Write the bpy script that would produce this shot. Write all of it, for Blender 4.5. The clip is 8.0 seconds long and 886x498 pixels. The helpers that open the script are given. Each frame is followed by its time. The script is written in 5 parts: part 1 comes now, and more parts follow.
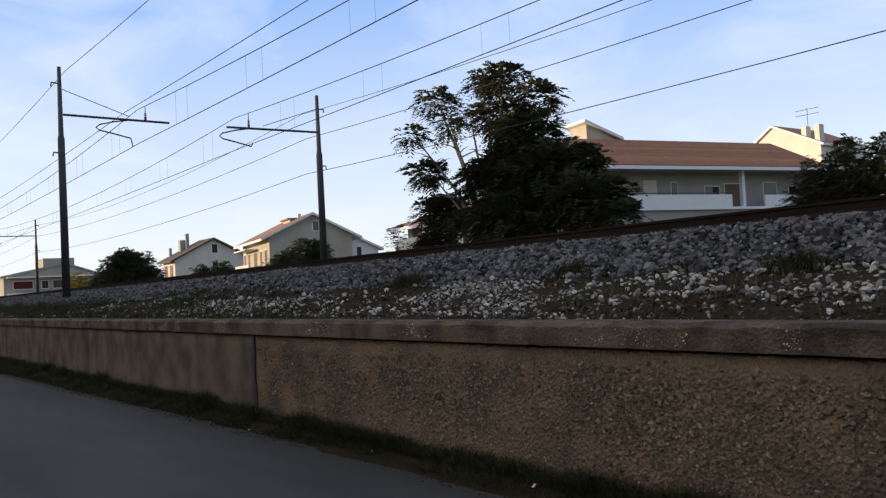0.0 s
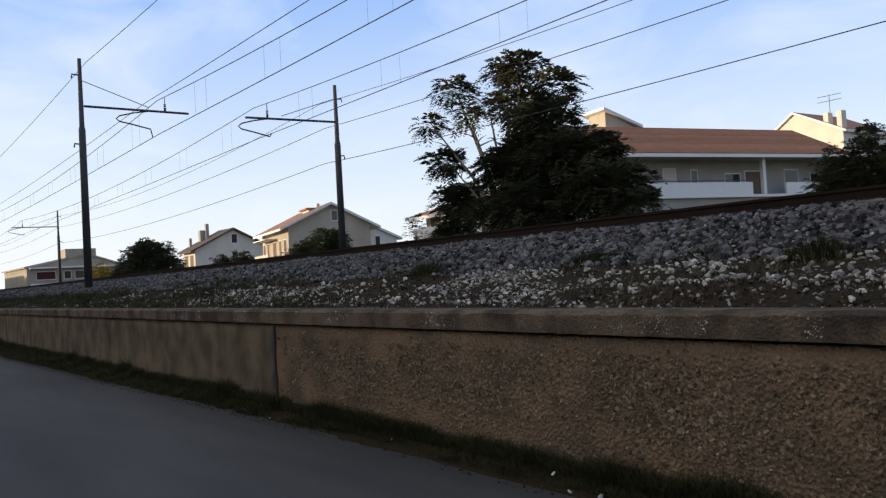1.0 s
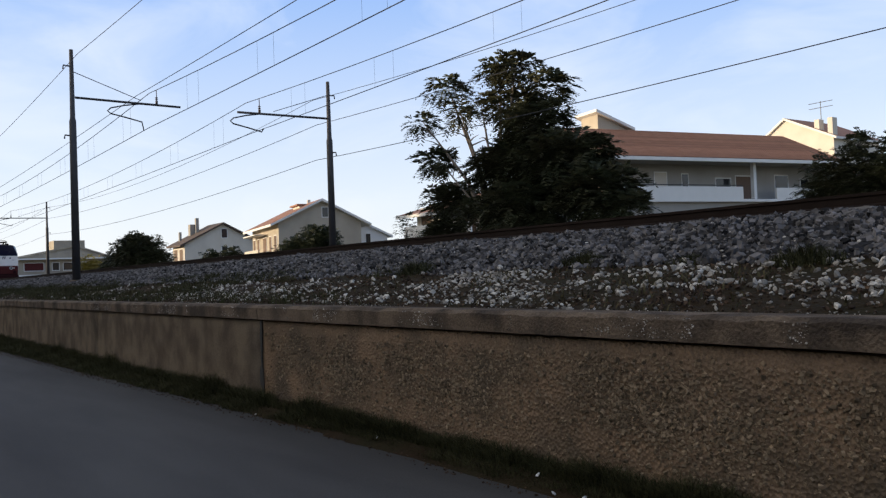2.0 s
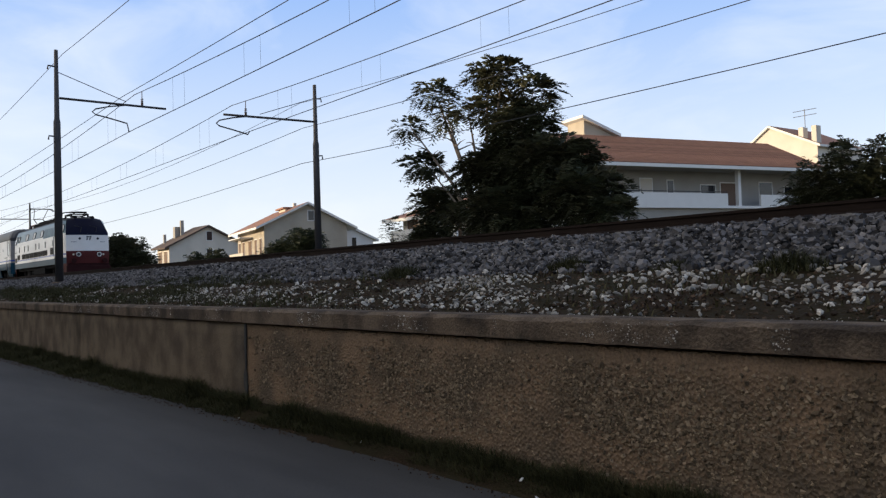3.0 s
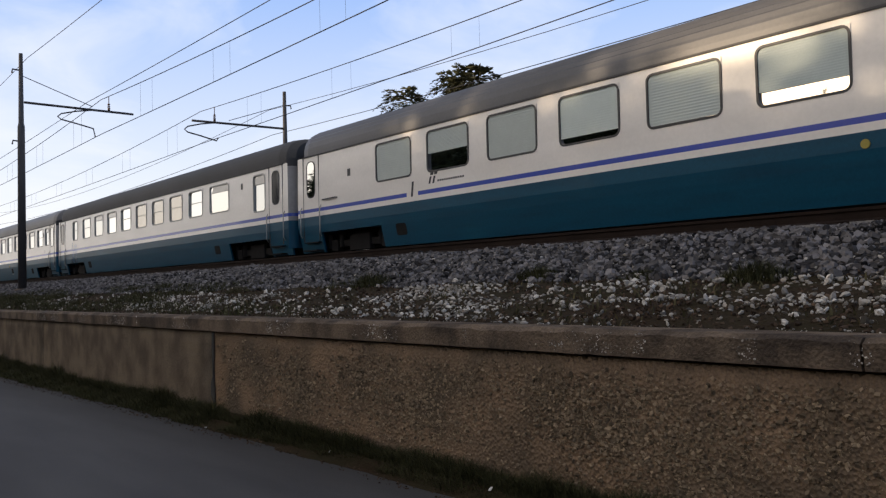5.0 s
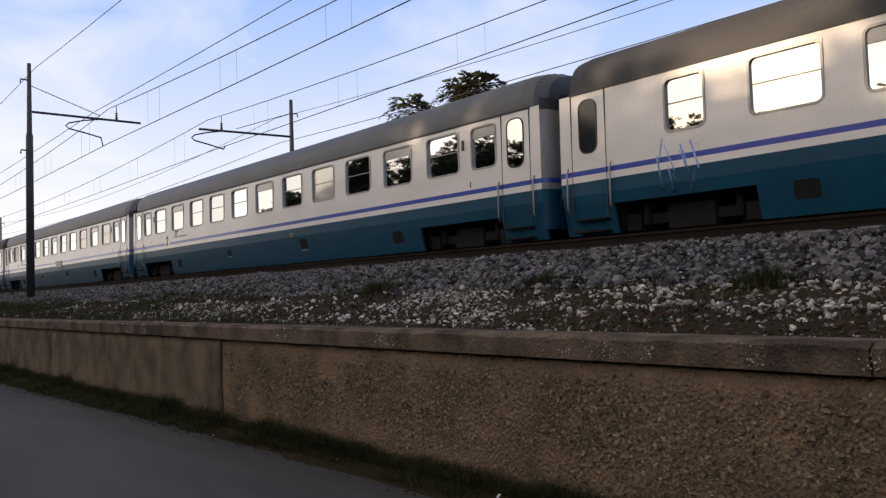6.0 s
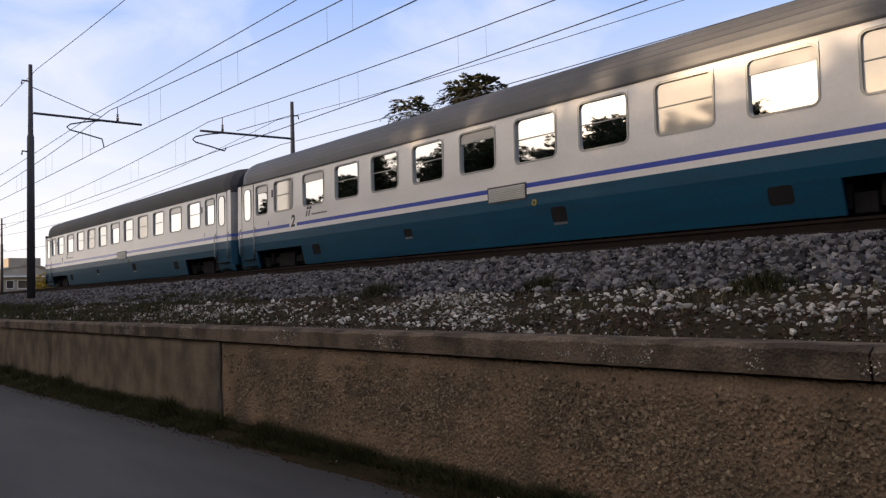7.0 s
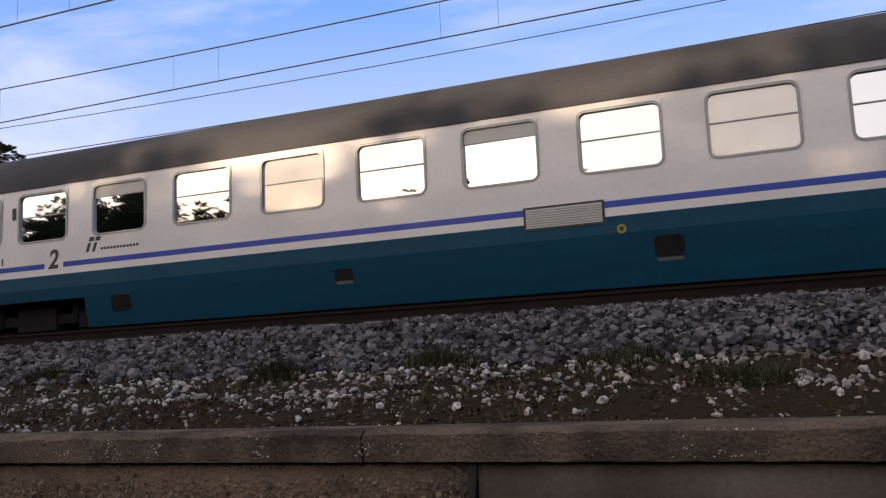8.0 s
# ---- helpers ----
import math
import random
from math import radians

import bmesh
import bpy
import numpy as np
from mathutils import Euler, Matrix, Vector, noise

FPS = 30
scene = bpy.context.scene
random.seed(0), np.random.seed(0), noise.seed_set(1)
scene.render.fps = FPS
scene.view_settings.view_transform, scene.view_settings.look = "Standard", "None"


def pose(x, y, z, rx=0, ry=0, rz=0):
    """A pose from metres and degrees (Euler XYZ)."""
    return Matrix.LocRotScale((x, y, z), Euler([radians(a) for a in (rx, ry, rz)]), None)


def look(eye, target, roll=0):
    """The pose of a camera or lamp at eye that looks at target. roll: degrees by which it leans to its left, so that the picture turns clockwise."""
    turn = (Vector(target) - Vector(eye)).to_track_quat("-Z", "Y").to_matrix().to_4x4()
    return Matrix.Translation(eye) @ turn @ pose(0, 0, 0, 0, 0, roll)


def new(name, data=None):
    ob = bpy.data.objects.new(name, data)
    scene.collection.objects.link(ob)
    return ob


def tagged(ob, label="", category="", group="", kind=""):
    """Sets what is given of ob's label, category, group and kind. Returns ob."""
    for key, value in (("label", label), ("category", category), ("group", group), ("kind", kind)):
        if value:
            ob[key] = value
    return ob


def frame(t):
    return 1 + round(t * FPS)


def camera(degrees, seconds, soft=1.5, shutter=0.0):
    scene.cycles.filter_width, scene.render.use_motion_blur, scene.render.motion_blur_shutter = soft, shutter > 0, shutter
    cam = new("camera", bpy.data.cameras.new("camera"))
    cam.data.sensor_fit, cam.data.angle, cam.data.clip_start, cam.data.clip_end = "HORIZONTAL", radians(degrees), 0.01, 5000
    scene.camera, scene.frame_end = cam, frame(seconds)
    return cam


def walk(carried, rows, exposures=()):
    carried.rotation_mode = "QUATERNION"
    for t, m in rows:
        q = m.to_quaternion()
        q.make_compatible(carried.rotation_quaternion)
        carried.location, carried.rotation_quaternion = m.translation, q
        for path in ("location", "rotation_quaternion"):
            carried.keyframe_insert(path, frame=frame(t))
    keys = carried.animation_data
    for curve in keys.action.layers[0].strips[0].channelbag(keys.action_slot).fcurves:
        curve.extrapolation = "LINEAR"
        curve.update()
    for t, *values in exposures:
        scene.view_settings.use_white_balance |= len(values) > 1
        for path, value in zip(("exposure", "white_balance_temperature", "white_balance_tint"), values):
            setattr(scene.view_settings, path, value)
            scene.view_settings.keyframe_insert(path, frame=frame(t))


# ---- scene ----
# x runs along the railway (the train travels towards +x), y away from the road, z up; the road lies at z = 0.
cam = camera(54.37, 8.0, soft=1.3)
# seconds, eye x y z, yaw, pitch, roll
PATH = [
    (0.0, -0.021, -0.042, 1.591, 53.72, 2.37, -3.01),
    (0.5, -0.013, -0.032, 1.585, 54.00, 2.44, -3.39),
    (1.0, -0.017, -0.048, 1.587, 54.98, 1.72, -3.18),
    (1.5, -0.010, -0.043, 1.592, 54.70, 1.60, -2.44),
    (3.0, -0.015, -0.027, 1.589, 53.41, 1.87, -1.73),
    (3.5, -0.013, -0.031, 1.590, 52.03, 1.68, -1.32),
    (4.0, -0.013, -0.027, 1.594, 51.51, 1.22, -1.41),
    (4.5, -0.014, -0.038, 1.591, 51.16, 1.88, -1.54),
    (5.0, -0.013, -0.033, 1.600, 51.38, 2.33, -1.56),
    (6.5, -0.011, -0.035, 1.597, 51.88, 2.95, -1.80),
    (7.0, -0.012, -0.023, 1.600, 51.86, 2.97, -1.61),
    (7.5, -0.015, 0.036, 1.601, 49.61, 3.60, -1.35),
    (7.6, -0.012, 0.082, 1.593, 46.94, 4.07, -1.51),
    (7.7, -0.002, 0.097, 1.591, 42.33, 5.33, -1.56),
    (7.8, 0.047, 0.067, 1.589, 36.63, 6.35, -1.49),
    (7.9, 0.055, 0.045, 1.598, 29.45, 6.91, -1.28),
    (8.0, 0.080, 0.045, 1.608, 21.26, 7.63, -2.65),
]


def aim(x, y, z, yaw, pitch, roll):
    a, b = radians(yaw), radians(pitch)
    way = Vector((-math.sin(a) * math.cos(b), math.cos(a) * math.cos(b), math.sin(b)))
    return look((x, y, z), Vector((x, y, z)) + way, roll)


EXPOSURES = [(0.0, 0.0, 6500, 10), (4.0, 0.0, 6500, 10), (4.5, 0.04, 6700, 12), (5.0, 0.09, 6900, 14), (6.5, 0.13, 7150, 18), (7.5, 0.12, 7150, 18), (8.0, 0.08, 6800, 21)]
walk(cam, [(t, aim(*p)) for t, *p in PATH], EXPOSURES)

# ---- sky and sun ----
SUN_WAY = Vector((-0.47, -0.86, 0.138)).normalized()      # towards the low evening sun, behind the camera
SUN_ELEV = math.asin(SUN_WAY.z)
SUN_TURN = math.atan2(SUN_WAY.x, SUN_WAY.y)
world = bpy.data.worlds.new("evening")
scene.world = world
world.use_nodes = True
wt = world.node_tree
wt.nodes.clear()
w_out = wt.nodes.new("ShaderNodeOutputWorld")
w_bg = wt.nodes.new("ShaderNodeBackground")
w_sky = wt.nodes.new("ShaderNodeTexSky")
w_sky.sky_type = "NISHITA"
w_sky.sun_disc = False
w_sky.sun_elevation = SUN_ELEV
w_sky.sun_rotation = SUN_TURN
w_sky.air_density, w_sky.dust_density, w_sky.ozone_density = 1.0, 1.6, 1.2
w_bg.inputs["Strength"].default_value = 0.15
# a thin even haze brightens the whole evening sky, whitest at the horizon
w_geo = wt.nodes.new("ShaderNodeTexCoord")
w_sep = wt.nodes.new("ShaderNodeSeparateXYZ")
w_haze = wt.nodes.new("ShaderNodeValToRGB")
w_haze.color_ramp.elements[0].position, w_haze.color_ramp.elements[0].color = 0.0, (1.0, 1.04, 1.06, 1)
w_haze.color_ramp.elements[1].position, w_haze.color_ramp.elements[1].color = 0.40, (0.165, 0.41, 0.97, 1)
w_high = w_haze.color_ramp.elements.new(0.8)
w_high.color = (0.32, 0.32, 0.325, 1)
w_up = wt.nodes.new("ShaderNodeVectorMath")
w_up.operation = "SCALE"
w_up.inputs["Scale"].default_value = 8.3
w_veil = wt.nodes.new("ShaderNodeMixRGB")
w_veil.inputs["Fac"].default_value = 0.72
wt.links.new(w_geo.outputs["Generated"], w_sep.inputs["Vector"])
wt.links.new(w_sep.outputs["Z"], w_haze.inputs["Fac"])
# towards the sun the haze turns warm
w_side = wt.nodes.new("ShaderNodeVectorMath")
w_side.operation = "DOT_PRODUCT"
w_side.inputs[1].default_value = SUN_WAY
w_near = wt.nodes.new("ShaderNodeMapRange")
w_near.interpolation_type = "SMOOTHSTEP"
w_near.inputs["From Min"].default_value, w_near.inputs["From Max"].default_value = 0.35, 0.98
w_warm = wt.nodes.new("ShaderNodeMixRGB")
w_warm.inputs["Color2"].default_value = (1.30, 1.27, 1.23, 1)
wt.links.new(w_geo.outputs["Generated"], w_side.inputs[0])
wt.links.new(w_side.outputs["Value"], w_near.inputs["Value"])
wt.links.new(w_near.outputs["Result"], w_warm.inputs["Fac"])
wt.links.new(w_haze.outputs["Color"], w_warm.inputs["Color1"])
wt.links.new(w_warm.outputs["Color"], w_up.inputs[0])
wt.links.new(w_sky.outputs["Color"], w_veil.inputs["Color1"])
wt.links.new(w_up.outputs["Vector"], w_veil.inputs["Color2"])
# thin high cloud, drawn out into streaks
w_co = wt.nodes.new("ShaderNodeTexCoord")
w_map = wt.nodes.new("ShaderNodeMapping")
w_map.inputs["Scale"].default_value = (1.6, 3.2, 7.0)
w_map.inputs["Rotation"].default_value = (0.25, 0.2, 0.5)
w_noise = wt.nodes.new("ShaderNodeTexNoise")
w_noise.inputs["Scale"].default_value = 1.5
w_noise.inputs["Detail"].default_value = 6
w_noise.inputs["Roughness"].default_value = 0.55
w_noise.inputs["Distortion"].default_value = 0.6
w_ramp = wt.nodes.new("ShaderNodeMapRange")
w_ramp.inputs["From Min"].default_value = 0.47
w_ramp.inputs["From Max"].default_value = 0.78
w_ramp.inputs["To Max"].default_value = 0.5
w_mix = wt.nodes.new("ShaderNodeMixRGB")
w_mix.inputs["Color2"].default_value = (6.6, 6.9, 7.3, 1)
wt.links.new(w_co.outputs["Generated"], w_map.inputs["Vector"])
wt.links.new(w_map.outputs["Vector"], w_noise.inputs["Vector"])
wt.links.new(w_noise.outputs["Fac"], w_ramp.inputs["Value"])
wt.links.new(w_ramp.outputs["Result"], w_mix.inputs["Fac"])
wt.links.new(w_veil.outputs["Color"], w_mix.inputs["Color1"])
wt.links.new(w_mix.outputs["Color"], w_bg.inputs["Color"])
wt.links.new(w_bg.outputs["Background"], w_out.inputs["Surface"])

sun = new("sun", bpy.data.lights.new("sun", "SUN"))
sun.data.energy, sun.data.angle, sun.data.color = 5.0, radians(0.6), (1.0, 0.81, 0.57)
sun.matrix_world = look(SUN_WAY * 100, (0, 0, 0))


# ---- materials ----
def material(name, colour, rough=0.7, metal=0.0, vary=0.25, scale=6.0, fine=60.0, bump=0.2, bump_scale=0.0, second=None, spread=0.5, island=0.0, item=0.0, depth=0.02, coat=0.0, streak=None, gloss=0.5):
    """A surface with two scales of variation, fine relief, and variation from piece to piece."""
    m = bpy.data.materials.new(name)
    m.use_nodes = True
    n, link = m.node_tree.nodes, m.node_tree.links
    s = n["Principled BSDF"]
    s.inputs["Roughness"].default_value, s.inputs["Metallic"].default_value = rough, metal
    s.inputs["Coat Weight"].default_value = coat
    s.inputs["Specular IOR Level"].default_value = gloss
    co = n.new("ShaderNodeTexCoord")
    place = co.outputs["Object"]
    if streak:
        mp = n.new("ShaderNodeMapping")
        mp.inputs["Scale"].default_value = streak
        link.new(place, mp.inputs["Vector"])
        place = mp.outputs["Vector"]
    big, small = n.new("ShaderNodeTexNoise"), n.new("ShaderNodeTexNoise")
    big.inputs["Scale"].default_value, big.inputs["Detail"].default_value = scale, 5
    small.inputs["Scale"].default_value, small.inputs["Detail"].default_value = fine, 3
    link.new(place, big.inputs["Vector"])
    link.new(co.outputs["Object"], small.inputs["Vector"])
    span = n.new("ShaderNodeMapRange")
    span.inputs["From Min"].default_value, span.inputs["From Max"].default_value = 0.5 - spread / 2, 0.5 + spread / 2
    link.new(big.outputs["Fac"], span.inputs["Value"])
    mix = n.new("ShaderNodeMixRGB")
    other = second or tuple(c * (1 - vary) for c in colour)
    mix.inputs["Color1"].default_value, mix.inputs["Color2"].default_value = (*colour, 1), (*other, 1)
    link.new(span.outputs["Result"], mix.inputs["Fac"])
    grain = n.new("ShaderNodeMapRange")
    grain.inputs["To Min"].default_value, grain.inputs["To Max"].default_value = 1 - vary, 1 + vary
    link.new(small.outputs["Fac"], grain.inputs["Value"])
    tone = grain.outputs["Result"]
    for on, node, socket in ((island, "ShaderNodeNewGeometry", "Random Per Island"), (item, "ShaderNodeObjectInfo", "Random")):
        if on:
            src = n.new(node)
            r = n.new("ShaderNodeMapRange")
            r.inputs["To Min"].default_value, r.inputs["To Max"].default_value = 1 - on, 1 + on
            link.new(src.outputs[socket], r.inputs["Value"])
            mul = n.new("ShaderNodeMath")
            mul.operation = "MULTIPLY"
            link.new(tone, mul.inputs[0])
            link.new(r.outputs["Result"], mul.inputs[1])
            tone = mul.outputs["Value"]
    shade = n.new("ShaderNodeVectorMath")
    shade.operation = "SCALE"
    link.new(mix.outputs["Color"], shade.inputs[0])
    link.new(tone, shade.inputs["Scale"])
    link.new(shade.outputs["Vector"], s.inputs["Base Color"])
    if bump:
        b = n.new("ShaderNodeBump")
        b.inputs["Strength"].default_value, b.inputs["Distance"].default_value = bump, depth
        height = small.outputs["Fac"]
        if bump_scale:
            v = n.new("ShaderNodeTexVoronoi")
            v.inputs["Scale"].default_value = bump_scale
            link.new(co.outputs["Object"], v.inputs["Vector"])
            height = v.outputs["Distance"]
        link.new(height, b.inputs["Height"])
        link.new(b.outputs["Normal"], s.inputs["Normal"])
    return m


M = dict(
    asphalt=material("asphalt", (0.098, 0.094, 0.092), 0.92, gloss=0.12, vary=0.35, scale=0.7, fine=90, bump=0.5, depth=0.008, second=(0.058, 0.056, 0.057), streak=(0.35, 1.6, 1.0)),
    soil=material("soil", (0.038, 0.023, 0.014), 0.95, vary=0.35, scale=1.2, fine=30, bump=0.8, second=(0.028, 0.026, 0.012), depth=0.03, gloss=0.05),
    field=material("field", (0.10, 0.11, 0.05), 0.95, vary=0.3, scale=0.2, fine=8, bump=0.4, second=(0.16, 0.13, 0.08)),
    ballast_bed=material("ballast_bed", (0.04, 0.037, 0.036), 0.95, vary=0.4, scale=3, fine=25, bump=1.0, bump_scale=16, depth=0.05, gloss=0.05),
    ballast=material("ballast", (0.150, 0.139, 0.136), 0.9, vary=0.25, scale=4, fine=40, island=0.92, second=(0.085, 0.075, 0.067), gloss=0.12),
    rubble=material("rubble", (0.085, 0.053, 0.034), 0.9, vary=0.25, scale=4, fine=40, island=0.7, second=(0.055, 0.040, 0.028), gloss=0.08),
    white_stone=material("white_stone", (0.42, 0.385, 0.335), 0.9, vary=0.25, scale=3, spread=0.3, fine=40, island=0.75, item=0.3, second=(0.17, 0.145, 0.115), gloss=0.2),
    rough_wall=material("rough_wall", (0.235, 0.155, 0.097), 0.95, spread=0.3, vary=0.5, scale=1.8, fine=75, bump=0.9, bump_scale=34, depth=0.022, second=(0.118, 0.088, 0.060), gloss=0.08),
    old_wall=material("old_wall", (0.185, 0.140, 0.094), 0.95, spread=0.26, vary=0.5, scale=2.2, fine=60, bump=0.9, depth=0.02, second=(0.100, 0.076, 0.054), streak=(1.0, 1.0, 0.8), gloss=0.08),
    damp=material("damp", (0.030, 0.026, 0.022), 0.8, vary=0.3, scale=9, fine=60, bump=0.3),
    smooth_wall=material("smooth_wall", (0.165, 0.132, 0.10), 0.9, vary=0.3, spread=0.3, scale=1.6, fine=40, bump=0.3, second=(0.09, 0.07, 0.053), streak=(1.0, 1.0, 0.35), gloss=0.1),
    coping=material("coping", (0.172, 0.126, 0.088), 0.92, vary=0.65, scale=2.6, fine=48, bump=1.0, depth=0.02, spread=0.24, second=(0.066, 0.050, 0.038), gloss=0.1),
    pebble=material("pebble", (0.225, 0.165, 0.105), 0.9, vary=0.2, scale=9, fine=60, island=0.6, gloss=0.12),
    grass=material("grass", (0.036, 0.036, 0.014), 0.85, gloss=0.1, vary=0.25, scale=2, fine=20, bump=0, island=0.45, second=(0.062, 0.058, 0.026)),
    dry_grass=material("dry_grass", (0.085, 0.072, 0.036), 0.85, vary=0.25, scale=2, fine=20, bump=0, island=0.4, gloss=0.1),
    rail=material("rail", (0.026, 0.017, 0.013), 0.9, gloss=0.1, metal=0.0, vary=0.3, scale=4, fine=50),
    railhead=material("railhead", (0.35, 0.33, 0.31), 0.3, metal=0.9, vary=0.2, scale=4, fine=50, bump=0.05),
    sleeper=material("sleeper", (0.26, 0.24, 0.22), 0.9, vary=0.25, scale=5, fine=50),
    pole=material("pole", (0.07, 0.065, 0.065), 0.6, metal=0.3, vary=0.3, scale=3, fine=40, bump=0.1),
    wire=material("wire", (0.03, 0.03, 0.034), 0.6, metal=0.4, vary=0.1, bump=0),
    insulator=material("insulator", (0.10, 0.06, 0.045), 0.3, vary=0.2, bump=0),
    bark=material("bark", (0.12, 0.095, 0.075), 0.95, vary=0.3, scale=5, fine=30, bump=0.7, second=(0.2, 0.17, 0.14)),
    leaf=material("leaf", (0.050, 0.062, 0.030), 0.6, gloss=0.3, vary=0.3, scale=0.8, fine=6, bump=0, island=0.45, second=(0.060, 0.052, 0.026)),
    leaf_dark=material("leaf_dark", (0.03, 0.042, 0.017), 0.65, vary=0.3, scale=0.8, fine=6, bump=0, island=0.45),
    leaf_yellow=material("leaf_yellow", (0.30, 0.24, 0.04), 0.65, vary=0.3, scale=0.8, fine=6, bump=0, island=0.4),
    white_paint=material("white_paint", (0.80, 0.75, 0.69), 0.3, vary=0.07, scale=0.9, fine=14, bump=0.03, second=(0.68, 0.64, 0.58), coat=0.3, streak=(0.6, 1, 2.0)),
    teal_paint=material("teal_paint", (0.003, 0.066, 0.112), 0.42, gloss=0.15, vary=0.2, scale=1.6, fine=20, bump=0.03, second=(0.006, 0.047, 0.082), coat=0.04, streak=(0.4, 1, 3.0)),
    loco_grey=material("loco_grey", (0.095, 0.185, 0.225), 0.4, vary=0.12, scale=0.8, fine=20, bump=0.03, coat=0.12, second=(0.07, 0.145, 0.185)),
    loco_teal=material("loco_teal", (0.008, 0.07, 0.125), 0.45, gloss=0.3, vary=0.2, scale=2.2, spread=0.3, fine=20, bump=0.03, second=(0.06, 0.16, 0.21), streak=(2.5, 1, 0.4)),
    blue_paint=material("blue_paint", (0.018, 0.055, 0.36), 0.3, vary=0.12, scale=2, fine=20, bump=0.02, coat=0.3),
    red_paint=material("red_paint", (0.085, 0.007, 0.006), 0.6, gloss=0.3, vary=0.2, scale=2, fine=20, bump=0.03),
    navy_glass=material("navy_glass", (0.004, 0.006, 0.022), 0.35, gloss=0.1, vary=0.15, scale=2, fine=20, bump=0),
    roof_grey=material("roof_grey", (0.056, 0.055, 0.057), 0.7, gloss=0.4, vary=0.2, scale=1.2, fine=16, bump=0.05, second=(0.042, 0.041, 0.040), streak=(0.5, 2, 1)),
    roof_ribbed=material("roof_ribbed", (0.088, 0.089, 0.096), 0.48, gloss=0.5, vary=0.2, scale=1.2, fine=16, bump=0.05, second=(0.062, 0.062, 0.066), streak=(0.5, 2, 1)),
    rubber=material("rubber", (0.02, 0.02, 0.021), 0.7, vary=0.2, bump=0.05),
    under=material("under", (0.02, 0.018, 0.017), 0.95, gloss=0.15, vary=0.35, scale=3, fine=30),
    steel=material("steel", (0.28, 0.28, 0.28), 0.4, metal=0.8, vary=0.2, bump=0.05),
    grille=material("grille", (0.05, 0.042, 0.036), 0.6, metal=0.3, vary=0.25, scale=3, fine=40),
    frame_grey=material("frame_grey", (0.33, 0.33, 0.31), 0.45, metal=0.5, vary=0.15, bump=0.03),
    frame_dark=material("frame_dark", (0.03, 0.03, 0.032), 0.5, vary=0.15, bump=0.03),
    hopper=material("hopper", (0.42, 0.40, 0.36), 0.16, vary=0.08, bump=0, coat=0.5),
    curtain=material("curtain", (0.58, 0.55, 0.50), 0.13, vary=0.1, scale=3, bump=0, item=0.25, coat=0.8),
    seat=material("seat", (0.05, 0.07, 0.12), 0.9, vary=0.2),
    plaster=material("plaster", (0.66, 0.60, 0.505), 0.9, vary=0.1, scale=0.7, fine=20, bump=0.1, second=(0.56, 0.50, 0.415)),
    plaster_warm=material("plaster_warm", (0.47, 0.41, 0.32), 0.9, vary=0.12, scale=0.6, fine=20, bump=0.1, second=(0.36, 0.31, 0.24)),
    drab=material("drab", (0.40, 0.345, 0.26), 0.9, vary=0.15, scale=0.6, fine=20, bump=0.1, second=(0.28, 0.24, 0.19)),
    plaster_grey=material("plaster_grey", (0.36, 0.335, 0.295), 0.9, vary=0.1, scale=0.6, fine=20, bump=0.1, second=(0.30, 0.275, 0.24)),
    white_trim=material("white_trim", (0.74, 0.72, 0.68), 0.8, vary=0.08, scale=1, fine=20, bump=0.05),
    roof_tile=material("roof_tile", (0.31, 0.155, 0.10), 0.85, vary=0.25, scale=1.5, fine=12, item=0.15, second=(0.25, 0.12, 0.075)),
    dark_tile=material("dark_tile", (0.10, 0.07, 0.055), 0.85, vary=0.25, scale=1.5, fine=12),
    shutter=material("shutter", (0.16, 0.10, 0.065), 0.7, vary=0.2),
    house_glass=material("house_glass", (0.02, 0.022, 0.026), 0.08, vary=0.1, bump=0),
    blind=material("blind", (0.42, 0.49, 0.46), 0.14, vary=0.08, scale=3, bump=0, item=0.3, coat=0.6),
    # even pale colour for the locomotive's oval panes
    frosted=material("frosted", (0.56, 0.55, 0.53), 0.4, vary=0.06, bump=0),
    dark_red=material("dark_red", (0.035, 0.007, 0.007), 0.8, gloss=0.2, vary=0.3, scale=3, fine=30),
    lamp_glass=material("lamp_glass", (0.75, 0.72, 0.62), 0.15, vary=0.1, bump=0),
    litter=material("litter", (0.75, 0.74, 0.72), 0.6, vary=0.1),
    letter=material("letter", (0.02, 0.02, 0.025), 0.5, vary=0.1, bump=0),
    graffiti=material("graffiti", (0.10, 0.22, 0.55), 0.5, vary=0.2, scale=3, second=(0.35, 0.45, 0.62), bump=0),
    end_grey=material("end_grey", (0.36, 0.345, 0.33), 0.6, vary=0.2, scale=2, fine=16, bump=0.05, second=(0.20, 0.19, 0.175)),
    plate=material("plate", (0.55, 0.54, 0.50), 0.5, metal=0.4, vary=0.15, scale=6, bump=0.1),
)


def mirror_glass():
    """Metal-coated train glass; each pane darkens and tints a little differently."""
    m = bpy.data.materials.new("coated_glass")
    m.use_nodes = True
    n, link = m.node_tree.nodes, m.node_tree.links
    s = n["Principled BSDF"]
    s.inputs["Metallic"].default_value, s.inputs["Roughness"].default_value = 1.0, 0.02
    info = n.new("ShaderNodeObjectInfo")
    mix = n.new("ShaderNodeMixRGB")
    mix.inputs["Color1"].default_value, mix.inputs["Color2"].default_value = (0.55, 0.57, 0.57, 1), (0.90, 0.90, 0.88, 1)
    link.new(info.outputs["Random"], mix.inputs["Fac"])
    link.new(mix.outputs["Color"], s.inputs["Base Color"])
    return m


M["coated_glass"] = mirror_glass()


